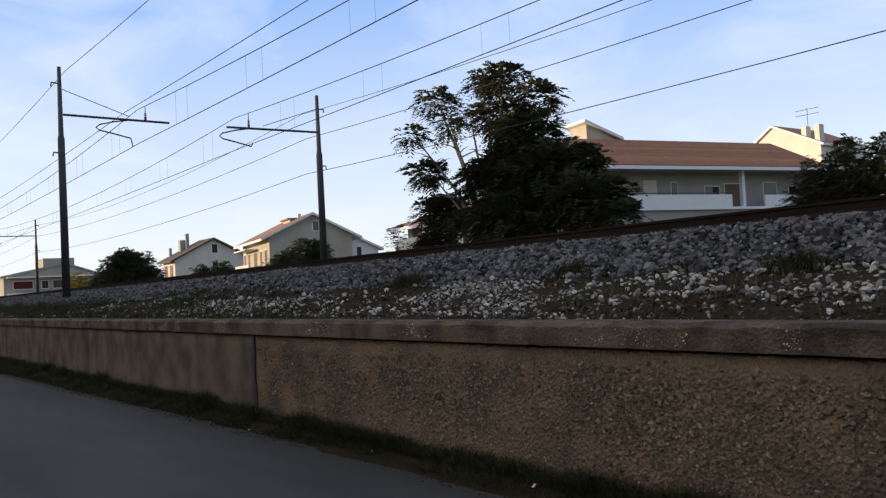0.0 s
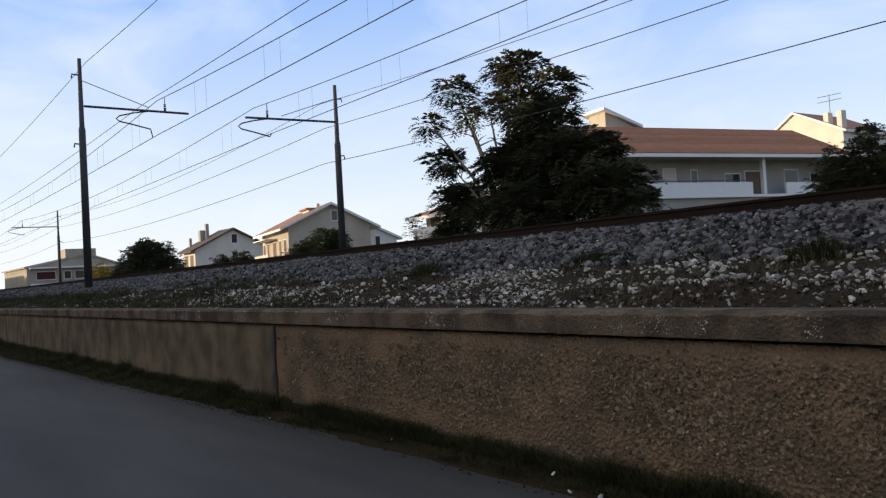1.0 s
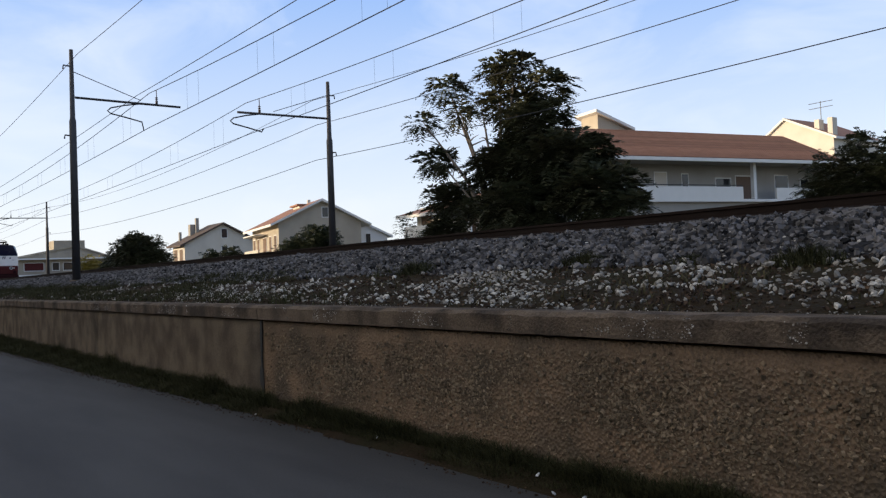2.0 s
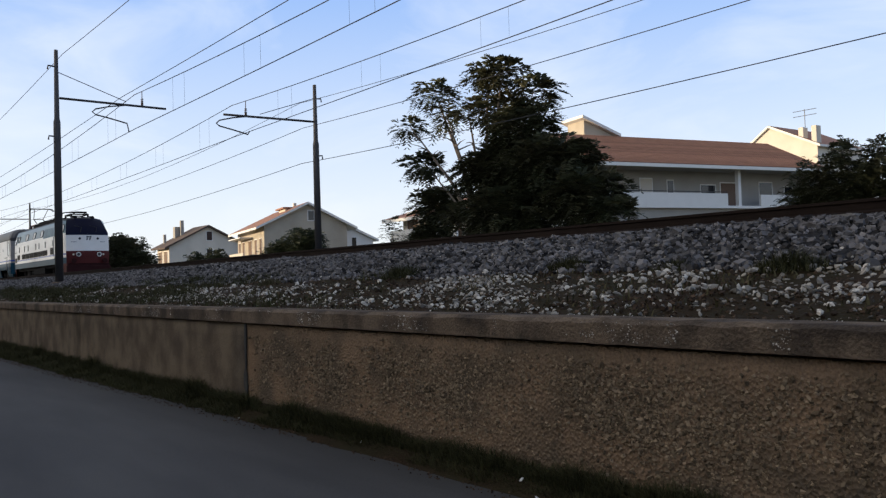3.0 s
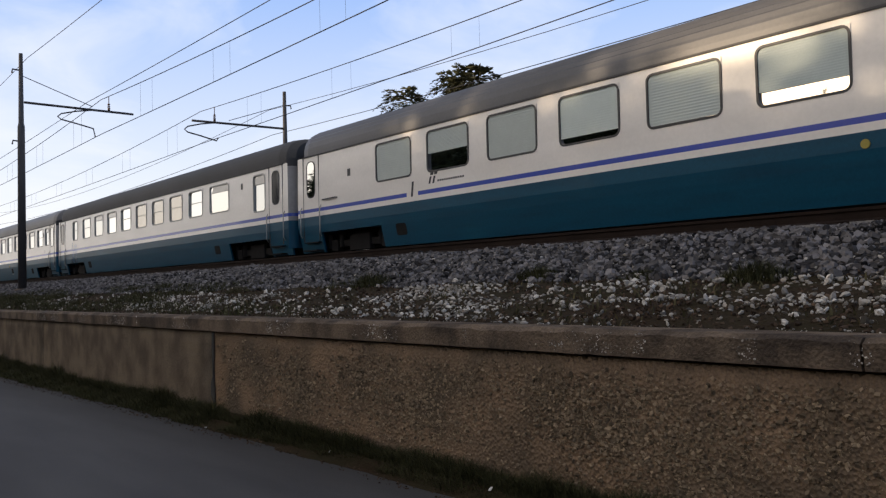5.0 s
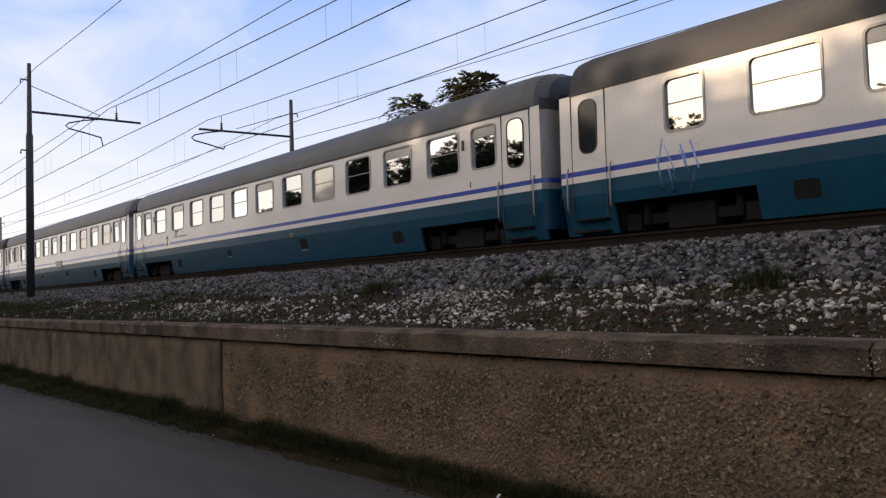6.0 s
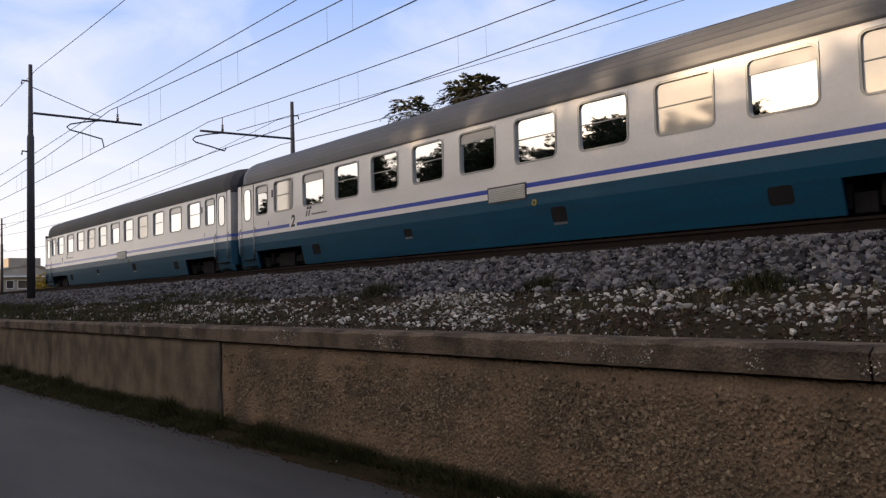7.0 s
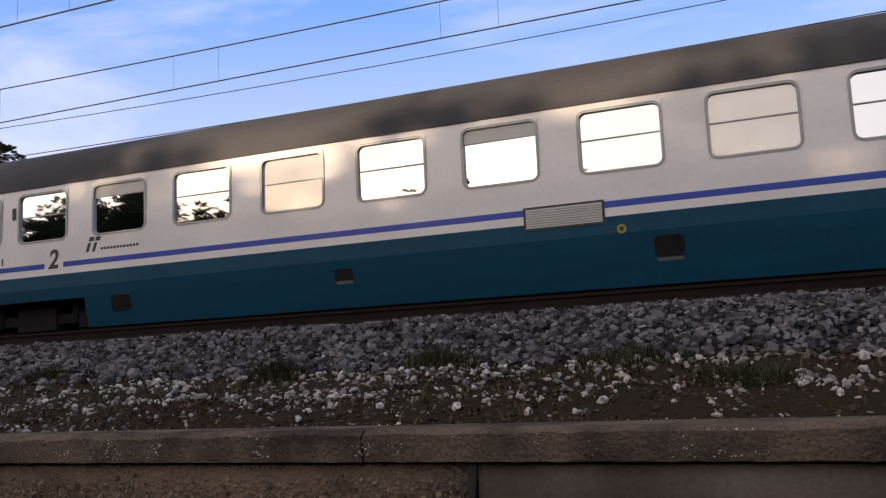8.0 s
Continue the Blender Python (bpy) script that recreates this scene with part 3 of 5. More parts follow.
def sag(x, high, low):
    u = ((x - POLE_X) / SPAN) % 1.0
    return low + (high - low) * (2 * u - 1) ** 2


def build_pole(x, y, reach, top, arm_z, hang, low, group_name):
    """A tubular pole with its cantilever arm; reach: how far, and to which side, the arm goes."""
    base = bed_height(y) - 0.35
    p = thing("catenary_pole", "dark steel catenary pole with a horizontal cantilever arm", "catenary pole", pose(x, y, base), group=group_name)
    h = top - base
    bm = bmesh.new()
    tube(bm, [(0, 0, 0), (0, 0, h * 0.70), (0, 0, h * 0.715), (0, 0, h)], [0.15, 0.125, 0.095, 0.07], 12)
    part("shaft", bm, "pole", p)
    bm = bmesh.new()
    tube(bm, [(0, 0, 0), (0, 0, 0.35), (0, 0, 0.4)], [0.3, 0.3, 0.2], 10)
    part("foot", bm, "coping", p, "concrete foot")
    az, way = arm_z - base, 1 if reach > 0 else -1
    bm = bmesh.new()
    tube(bm, [(0, 0.1 * way, az), (0, reach, az - 0.04)], 0.045, 8)
    part("arm", bm, "pole", p)
    bm = bmesh.new()
    tube(bm, [(0, 0.08 * way, az + 0.95), (0, reach * 0.62, az + 0.1)], 0.015, 6)
    part("tie_rod", bm, "wire", p)
    at = reach * 0.77
    bm = bmesh.new()
    tube(bm, [(0, at, az + 0.02), (0, at, az + 0.12), (0, at, az + 0.13), (0, at, az + 0.58)], [0.05, 0.05, 0.02, 0.015], 8)
    for k in range(3):
        tube(bm, [(0, at, az + 0.1 + 0.07 * k), (0, at, az + 0.13 + 0.07 * k)], 0.055, 8)
    part("insulator", bm, "insulator", p)
    bm = bmesh.new()
    a0 = hang - y - 0.4
    pts = [(0, a0 + 0.35, az - 0.03), (0, a0 - 0.3, az - 0.14), (0, a0 - 0.82, az - 0.28), (0, a0 - 0.95, az - 0.40), (0, a0 - 0.82, az - 0.50), (0, a0 - 0.3, az - 0.60), (0, a0 + 0.33, az - 0.74), (0, a0 + 0.4, low - base)]
    tube(bm, pts, 0.028, 6)
    part("steady_arm", bm, "pole", p)
    for z in (h * 0.93, h * 0.64):
        bm = bmesh.new()
        tube(bm, [(0, 0, z), (0, -0.28 * way, z + 0.02), (0, -0.3 * way, z - 0.12)], 0.03, 6)
        part("bracket", bm, "pole", p)
    return p


def build_wires():
    def wire(name, label, y, high, low, r, x0=-253.0, x1=77.0):
        bm = bmesh.new()
        n = int((x1 - x0) / 2.75)
        tube(bm, [(x0 + (x1 - x0) * k / n, y, sag(x0 + (x1 - x0) * k / n, high, low)) for k in range(n + 1)], r, 5)
        tagged(part(name, bm, "wire"), label, "wire", "overhead wires")

    for y, msg, con in ((10.1, (8.86, 8.15), (7.56, 7.44)), (14.0, (8.82, 8.13), (7.51, 7.44))):
        line = thing("catenary", "dark contact wire hung from a messenger wire", "overhead line", group="overhead wires")
        for nm, (hi, lo), r in (("messenger_wire", msg, 0.014), ("contact_wire", con, 0.014)):
            bm = bmesh.new()
            n = 120
            tube(bm, [(-253 + 330 * k / n, y, sag(-253 + 330 * k / n, hi, lo)) for k in range(n + 1)], r, 5)
            part(nm, bm, "wire", line)
        for s in range(-2, 2):
            for k in range(9):
                for d in (0.0, 1.1):
                    x = POLE_X + SPAN * s + 4.2 + 5.9 * k + d
                    bm = bmesh.new()
                    tube(bm, [(x, y, sag(x, *con)), (x, y, sag(x, *msg))], 0.0035, 4)
                    part("dropper", bm, "wire", line)
    wire("feeder_wire", "thin dark feeder wire carried by the pole tops", 7.55, 10.08, 9.6, 0.011)
    wire("feeder_wire", "dark feeder wire above the near track", 9.62, 8.72, 8.48, 0.012)
    wire("feeder_wire", "thin dark wire along the far poles", 17.05, 9.2, 8.35, 0.011)
    wire("feeder_wire", "thin dark wire along the far poles", 17.2, 8.15, 7.62, 0.013)
    wire("feeder_wire", "thin dark wire low on the far poles", 17.1, 6.62, 6.12, 0.013)


build_ground()
build_wall()
build_embankment()
build_tracks()
for px in (-33.75, -88.75, 21.25):
    build_pole(px, 7.5, 4.05, 10.4, 8.62, 10.1, 7.56, "near poles")
for px in (-31.35, -87.0, 23.6):
    build_pole(px, 16.9, -3.95, 9.65, 8.12, 14.0, 7.51, "far poles")
build_wires()


# ---- the train ----
def wheelset(bm, x, y0=-0.75, y1=0.75, r=0.46):
    for y in (y0, y1):
        tube(bm, [(x, y - 0.07, r), (x, y + 0.06, r)], [r, r], 20)
        tube(bm, [(x, y + 0.05, r), (x, y + 0.09, r)], [r + 0.03, r + 0.03], 20)


def bogie(parent, x, base=2.56, r=0.46):
    b = share("bogie", None, parent, pose(x, 0, 0))
    bm = bmesh.new()
    for y in (-1.0, 0.94):
        box(bm, -base / 2 - 0.35, base / 2 + 0.35, y, y + 0.08, 0.42, 0.62)
        box(bm, -0.5, 0.5, y - 0.06, y + 0.1, 0.3, 0.75)
        for s in (-1, 1):
            box(bm, s * base / 2 - 0.18, s * base / 2 + 0.18, y - 0.08, y + 0.1, 0.32, 0.64)
            tube(bm, [(s * base / 2 + 0.3, y, 0.4), (s * base / 2 + 0.3, y, 0.8)], 0.09, 8)
            tube(bm, [(s * base / 2 - 0.3, y, 0.4), (s * base / 2 - 0.3, y, 0.8)], 0.09, 8)
    box(bm, -0.3, 0.3, -1.0, 1.0, 0.45, 0.7)
    part("bogie_frame", bm, "under", b, bevel=0.02)
    for s in (-1, 1):
        bm = bmesh.new()
        wheelset(bm, s * base / 2, r=r)
        tube(bm, [(s * base / 2, -0.8, r), (s * base / 2, 0.8, r)], 0.08, 8)
        part("wheelset", bm, "under", b)


HALF = 1.412                                   # half a coach's width
LEVELS = (0.44, 0.86, 1.08, 1.34, 1.47, 1.57, 2.0, 2.97, 3.10)
ROOF_Z = 3.10


def side_wall(parent, x0, x1, openings, near=True):
    """The coach's side sheet in bands of paint, cut by its openings: a list of (x0, x1, z0, z1)."""
    xs = sorted({x0, x1, *[v for o in openings for v in o[:2]]})
    zs = sorted({*LEVELS, *[v for o in openings for v in o[2:]]})
    y = -HALF if near else HALF
    bm = bmesh.new()

    def yy(z):
        return y * (1 - 0.16 * max(0, 1.08 - z) ** 1.15 - 0.012 * max(0, z - 2.2))

    grid = {}

    def vert(i, j, inner):
        if (i, j, inner) not in grid:
            w = yy(zs[j])
            grid[i, j, inner] = bm.verts.new((xs[i], w + (0.06 if near else -0.06) * inner, zs[j]))
        return grid[i, j, inner]

    def cell(i, j):
        if not (0 <= i < len(xs) - 1 and 0 <= j < len(zs) - 1):
            return False
        cx, cz = (xs[i] + xs[i + 1]) / 2, (zs[j] + zs[j + 1]) / 2
        return not any(a < cx < b and c < cz < d for a, b, c, d in openings)

    for i in range(len(xs) - 1):
        for j in range(len(zs) - 1):
            if not cell(i, j):
                continue
            z = (zs[j] + zs[j + 1]) / 2
            mat = 2 if z < 1.34 else 0 if z < 1.47 else 1 if z < 1.57 else 0
            for inner in (0, 1):
                bm.faces.new([vert(a, b, inner) for a, b in ((i, j), (i + 1, j), (i + 1, j + 1), (i, j + 1))]).material_index = mat
            for (di, dj), e in (((-1, 0), ((i, j), (i, j + 1))), ((1, 0), ((i + 1, j), (i + 1, j + 1))), ((0, -1), ((i, j), (i + 1, j))), ((0, 1), ((i, j + 1), (i + 1, j + 1)))):
                if not cell(i + di, j + dj):
                    bm.faces.new([vert(*e[0], 0), vert(*e[1], 0), vert(*e[1], 1), vert(*e[0], 1)]).material_index = mat
    return part("side_wall", bm, ["white_paint", "blue_paint", "teal_paint"], parent, "white side with a blue line over a teal skirt")


def skirt_y(z):
    """The near face of the skirt, tucked in towards its lower edge."""
    return -HALF * (1 - 0.16 * max(0, 1.08 - z) ** 1.15)


def on_skirt(name, parent, mats, cx, cz, w, h, label=""):
    """A thin panel with cut corners laid on the skirt."""
    bm = bmesh.new()
    ring = rounded(w, h, min(w, h) * 0.2, 2)
    A = [bm.verts.new((cx + x, skirt_y(cz + z) - 0.004, cz + z)) for x, z in ring]
    B = [bm.verts.new((v.co.x, v.co.y + 0.03, v.co.z)) for v in A]
    bm.faces.new(A)
    for k in range(len(A)):
        j = (k + 1) % len(A)
        bm.faces.new((A[k], A[j], B[j], B[k]))
    return part(name, bm, mats, parent, label)


WINDOWS = {}


def train_window(parent, cx, z0, z1, width, dark, bar, veil, rng):
    """A framed pane set in an opening of the near side."""
    h = z1 - z0
    key = (round(width, 2), round(h, 2), dark, bar)
    if key not in WINDOWS:
        r = 0.10
        bm = bmesh.new()
        ring_frame(bm, 0, 0, width - 0.07, h - 0.07, r, 0.042, -0.014, 0.05)
        ring_frame(bm, 0, 0, width - 0.03, h - 0.03, 0.11, 0.02, -0.0055, 0.02, 1, 0.003)
        frame_me = mesh_from(bm, "window_frame", ["frame_dark" if dark else "frame_grey", "white_paint"])
        bm = bmesh.new()
        box(bm, -width / 2, width / 2, 0, 0.012, -h / 2, h / 2)
        pane_me = mesh_from(bm, "pane", "coated_glass")
        bar_me = None
        if bar and not dark:
            bm = bmesh.new()
            z = h * 0.24 if bar > 1 else h * 0.03
            box(bm, -width / 2, width / 2, -0.004, 0.012, z - 0.009, z + 0.009)
            if bar > 1:
                box(bm, -width / 2, width / 2, 0.004, 0.009, z + 0.009, h / 2, 1)
            bar_me = mesh_from(bm, "transom", ["frame_grey", "hopper"])
        veiled = pane_me.copy()
        veiled.materials[0] = M["veiled_glass"]
        WINDOWS[key] = (frame_me, (pane_me, veiled), bar_me)
    f, panes, b = WINDOWS[key]
    p = panes[1] if veil else panes[0]
    w = share("window", f, parent, pose(cx, -HALF + 0.004, (z0 + z1) / 2))
    share("pane", p, w, Matrix.LocRotScale((0, 0.035, 0), Euler((radians(rng.uniform(-0.5, 0.5)), 0, radians(rng.uniform(-0.9, 0.9)))), None))
    if dark and bar:
        down = bar * h
        bm = bmesh.new()
        n = 36
        rows = [[bm.verts.new((sx * (width / 2 - 0.01), 0.006 + 0.0025 * (k % 2), h / 2 - down * k / n)) for sx in (-1, 1)] for k in range(n + 1)]
        for r, q in zip(rows, rows[1:]):
            bm.faces.new((r[0], r[1], q[1], q[0]))
        part("blind", bm, "blind", w, "pale ribbed blind drawn down")
    if b:
        share("transom", b, w, pose(0, 0.02, 0))
    return w


def bars_of_writing(parent, name, x, z, w, h, n, y=-HALF - 0.003):
    bm = bmesh.new()
    for k in range(n):
        box(bm, x + w * k / n, x + w * (k + 0.72) / n, y, y + 0.004, z, z + h)
    return part(name, bm, "letter", parent, "small dark unreadable marking")


def emblem(parent, x, z, y=-HALF - 0.003):
    """A dark mark of two slanted double strokes."""
    bm = bmesh.new()
    for k in range(2):
        for z0, z1, w in ((0.0, 0.17, 0.07), (0.20, 0.28, 0.12)):
            u = x + 0.15 * k
            A = [bm.verts.new((u + d + 0.35 * h, yy, z + h)) for yy in (y, y + 0.004) for d, h in ((0, z0), (w, z0), (w, z1), (0, z1))]
            bm.faces.new(A[:4])
            for i in range(4):
                j = (i + 1) % 4
                bm.faces.new((A[i], A[j], A[j + 4], A[i + 4]))
    return part("emblem", bm, "letter", parent, "dark emblem of slanted strokes")


def numeral(parent, text, x, z, size):
    bm = bmesh.new()
    plate_at(bm, x + 0.14, z + 0.15, 0.46, 0.42, 0.02, -HALF - 0.002, 0.01)
    part("number_patch", bm, "white_paint", parent)
    cu = bpy.data.curves.new("class_number", "FONT")
    cu.body, cu.size, cu.extrude, cu.shear, cu.offset = text, size, 0.002, 0.15, 0.014
    ob = new("class_number", cu)
    ob.parent = parent
    ob.matrix_basis = pose(x, -HALF - 0.004, z, 90, 0, 0)
    cu.materials.append(M["letter"])
    return tagged(ob, "dark class number on a white patch")


def side_grille(c):
    """The slatted grille that breaks the blue line."""
    g = share("grille", None, c, pose(14.15, -HALF, 1.42))
    bm = bmesh.new()
    box(bm, -0.62, 0.62, -0.012, 0.02, -0.18, 0.18)
    part("grille_frame", bm, "frame_dark", g)
    bm = bmesh.new()
    box(bm, -0.58, 0.58, -0.018, -0.011, -0.145, 0.145)
    part("grille_panel", bm, "plate", g, "dull metal ventilation grille")
    for k in range(7):
        bm = bmesh.new()
        box(bm, -0.57, 0.57, -0.026, -0.017, -0.125 + 0.038 * k, -0.11 + 0.038 * k)
        part("slat", bm, "frame_grey", g)


def coach(kind, label, seed):
    """A 26.4 m passenger coach; x = 0 at its rear buffers, z = 0 at the rail's head. kind: first, saloon or compartment."""
    rng = random.Random(seed)
    c = thing("passenger_coach", label, "train coach", group="coaches of the train")
    x0, x1 = (0.64, 26.05) if kind == "first" else (0.60, 25.80)
    if kind == "first":
        wins = [(5.55 + 2.185 * k, 1.55, 1.97, 2.97, True, drop, False) for k, drop in enumerate((1.0, 0.55, 1.0, 0.85, 0.95, 0.75, 0.0, 0.0))]
        doors = [(1.42, 0.50), (25.25, 0.50)]
        small = []
    elif kind == "saloon":
        wins = [(20.85, 1.6, 1.98, 2.96, False, 2, False)] + [(18.80 - 1.90 * k, 1.28, 1.98, 2.96, False, 2 if k in (5, 6) else 1, k in (1, 2, 3)) for k in range(8)] + [(3.6, 0.86, 1.98, 2.96, False, 1, False)]
        small = [(23.9, 0.84, 1.75, 2.96, False, 2, False)]
        doors = [(25.02, 0.5), (1.35, 0.5)]
    else:
        # m: bare pane with a thin transom, h: pane under a hopper, c: curtained
        panes = {3: "mhmmmhmcmhm", 4: "chmmmhmmchc", 5: "mhmcmhmcmhm"}[seed]
        wins = [(13.2 + 1.863 * (k - 5), 1.25, 2.0, 2.98, False, 2 if v == "h" else 1, v == "c") for k, v in enumerate(panes)]
        small = [(2.40, 0.86, 2.0, 2.98, False, 2, False), (24.0, 0.86, 2.0, 2.98, False, 2, False)]
        doors = [(1.355, 0.56), (25.045, 0.56)]
    cuts = [(a - w / 2, a + w / 2, z0, z1) for a, w, z0, z1, *_ in wins + small]
    cuts += [(bx - 1.5, bx + 1.5, 0.3, 0.86) for bx in (3.4, 23.0)]
    side_wall(c, x0, x1, cuts)
    side_wall(c, x0, x1, [], near=False)
    for a, w, z0, z1, dark, bar, veil in wins + small:
        train_window(c, a, z0, z1, w, dark, bar, veil, rng)
    # doors with their pane, seams and rails
    for cx, w in doors:
        bm = bmesh.new()
        for s in (-1, 1):
            box(bm, cx + s * 0.44 - 0.008, cx + s * 0.44 + 0.008, -HALF - 0.006, -HALF + 0.02, 0.62, 3.12)
        box(bm, cx - 0.44, cx + 0.44, -HALF - 0.005, -HALF + 0.02, 3.10, 3.125)
        d = part("door", bm, "frame_dark", c, "folding entrance door with dark seams")
        bm = bmesh.new()
        ring_frame(bm, cx, 2.42, w - 0.08, 1.02, 0.16, 0.026, -HALF - 0.012, -HALF + 0.01)
        part("window_frame", bm, "frame_dark", d)
        bm = bmesh.new()
        plate_at(bm, cx, 2.42, w - 0.08, 1.02, 0.16, -HALF - 0.003, 0.01)
        part("pane", bm, "house_glass" if kind == "saloon" else "coated_glass", d)
        for s in (-1, 1):
            bm = bmesh.new()
            tube(bm, [(cx + s * 0.55, -HALF + 0.01, 0.75), (cx + s * 0.55, -HALF - 0.05, 0.85), (cx + s * 0.55, -HALF - 0.05, 1.55), (cx + s * 0.55, -HALF + 0.01, 1.65)], 0.018, 6)
            part("handrail", bm, "frame_grey", d)
        bm = bmesh.new()
        box(bm, cx - 0.4, cx + 0.4, -HALF - 0.08, -HALF + 0.2, 0.34, 0.38)
        box(bm, cx - 0.4, cx + 0.4, -HALF - 0.02, -HALF + 0.2, 0.58, 0.61)
        part("step", bm, "under", d)
    # roof: a ribbed arch
    bm = bmesh.new()
    arch, ribs = [], 0.028 if kind == "first" or seed == 4 else 0.016 if seed == 3 else 0.006
    for k in range(41):
        a = math.pi * k / 40
        yv = -(HALF - 0.03) * math.copysign(abs(math.cos(a)) ** 0.62, math.cos(a))
        zv = ROOF_Z + 0.87 * math.sin(a) ** 0.66 - (ribs if k % 2 else 0)
        arch.append((yv, zv))
    stations = [(x0 + 0.02, 0.80, 0.86), (x0 + 0.25, 0.95, 0.97), (x0 + 0.6, 1, 1), (x1 - 0.6, 1, 1), (x1 - 0.25, 0.95, 0.97), (x1 - 0.02, 0.80, 0.86)]
    rows = [[bm.verts.new((x, y * sy, ROOF_Z + (z - ROOF_Z) * sz)) for y, z in arch] for x, sy, sz in stations]
    for r, s in zip(rows, rows[1:]):
        for i in range(len(arch) - 1):
            f = bm.faces.new((r[i], r[i + 1], s[i + 1], s[i]))
            f.smooth = False
    bm.faces.new(rows[0])
    bm.faces.new(rows[-1][::-1])
    part("roof", bm, "roof_ribbed" if ribs > 0.01 else "roof_grey", c, "grey ribbed arched roof")
    bm = bmesh.new()
    box(bm, x0 + 0.3, x1 - 0.3, -HALF - 0.012, -HALF + 0.04, ROOF_Z - 0.015, ROOF_Z + 0.025)
    part("gutter", bm, "roof_grey", c)
    # ends, floor, partitions and seats behind the panes
    for s, x in ((-1, x0), (1, x1)):
        bm = bmesh.new()
        e = [(x, -HALF), (x + s * 0.10, -HALF + 0.10), (x + s * 0.14, -HALF + 0.3), (x + s * 0.14, HALF - 0.3), (x + s * 0.10, HALF - 0.1), (x, HALF)]
        bands = (0.5, 1.34, 1.47, 1.57, 3.0, 3.25)
        rings = [[bm.verts.new((a, b, z)) for a, b in e] for z in bands]
        for j, (lo, hi) in enumerate(zip(rings, rings[1:])):
            for k in range(5):
                f = bm.faces.new((lo[k], lo[k + 1], hi[k + 1], hi[k]))
                f.smooth, f.material_index = True, (2, 0, 1, 0, 3)[j]
        part("end_wall", bm, ["end_grey", "blue_paint", "teal_paint", "roof_grey"], c, "rounded grimy grey end wall with the blue line carried round")
        bm = bmesh.new()
        for k in range(4):
            box(bm, x + s * (0.13 + 0.035 * k), x + s * (0.155 + 0.035 * k), -0.72, 0.72, 0.95, 3.05)
        part("gangway_bellows", bm, "rubber", c, bevel=0.01)
        for y in (-0.875, 0.875):
            bm = bmesh.new()
            tube(bm, [(x, y, 1.06), (x + s * 0.21, y, 1.06), (x + s * 0.22, y, 1.06), (x + s * 0.27, y, 1.06)], [0.1, 0.1, 0.24, 0.24], 12)
            part("buffer", bm, "under", c)
    bm = bmesh.new()
    box(bm, x0 + 0.05, x1 - 0.05, -HALF + 0.09, HALF - 0.09, 0.95, 1.2)
    box(bm, x0 + 0.05, x1 - 0.05, 0.25, 0.3, 1.2, 3.1)
    part("floor_and_corridor_wall", bm, "seat", c, fix=True)
    # underframe boxes, hidden between deep skirts; bogies in cut-outs
    for k, (a, b, h) in enumerate(((6.6, 8.4, 0.3), (9.2, 10.6, 0.34), (12.0, 14.6, 0.28), (16.0, 17.6, 0.33), (18.2, 19.6, 0.3))):
        bm = bmesh.new()
        box(bm, a, b, -1.2, 1.2, h, 0.95)
        part("equipment_box", bm, "under", c, bevel=0.02)
    for bx in (3.4, 23.0):
        bogie(c, bx)
        # solid dark block fills the bogie opening in place of its shade
        bm = bmesh.new()
        box(bm, bx - 1.9, bx + 1.9, -0.62, 0.62, 0.40, 0.93)
        part("bogie_recess", bm, "under", c, "dark block standing in for the shade over the bogie")
    for a in (5.75, 20.5):
        on_skirt("skirt_hatch", c, "under", a, 0.70, 0.44, 0.30, "dark hatch in the skirt")
    if kind == "compartment":
        if seed != 3:
            side_grille(c)
        # small fittings on the skirt
        v = share("filler_valve", None, c, pose(15.0, -HALF, 1.14))
        bm = bmesh.new()
        tube(bm, [(0, 0.02, 0), (0, -0.02, 0)], 0.07, 12)
        part("rim", bm, "leaf_yellow", v, "yellow ring")
        bm = bmesh.new()
        tube(bm, [(0, 0.0, 0), (0, -0.026, 0)], 0.035, 10)
        part("cap", bm, "frame_dark", v)
        for x, z, w, h in ((15.65, 0.84, 0.42, 0.3), (10.4, 0.84, 0.34, 0.2)):
            # no hole is cut: a flat dark plate gives the recess's shade
            recess = on_skirt("skirt_recess", c, "under", x, z, w, h, "dark plate standing in for a recess's shade")
            on_skirt("recess_lip", recess, "steel", x, z - h * 0.62, w * 0.9, 0.05)
        bars_of_writing(c, "marking", 14.75, 1.10, 0.22, 0.03, 3)
        at = {3: 4.48, 4: 4.36, 5: 4.05}[seed]
        numeral(c, "2", at, 1.47, 0.5)
        bars_of_writing(c, "marking", at + 1.28, 1.72, 0.9, 0.045, 12)
        emblem(c, at + 0.92, 1.70)
        bars_of_writing(c, "small_sign", 3.10, 2.5, 0.14, 0.24, 1)
        bars_of_writing(c, "small_sign", 23.24, 2.5, 0.14, 0.24, 1)
        bars_of_writing(c, "small_sign", 2.85, 1.62, 0.05, 0.14, 1)
        bars_of_writing(c, "small_sign", 23.5, 1.62, 0.05, 0.14, 1)
    elif kind == "first":
        numeral(c, "1", 6.2, 1.47, 0.5)
        bars_of_writing(c, "marking", 7.35, 1.72, 1.0, 0.045, 12)
        emblem(c, 7.0, 1.70)
        bars_of_writing(c, "small_sign", 3.4, 2.3, 0.2, 0.2, 1)
        valve = bmesh.new()
        tube(valve, [(17.4, -HALF + 0.02, 1.16), (17.4, -HALF - 0.02, 1.16)], 0.07, 12)
        part("filler_valve", valve, "leaf_yellow", c, "yellow filler cap")
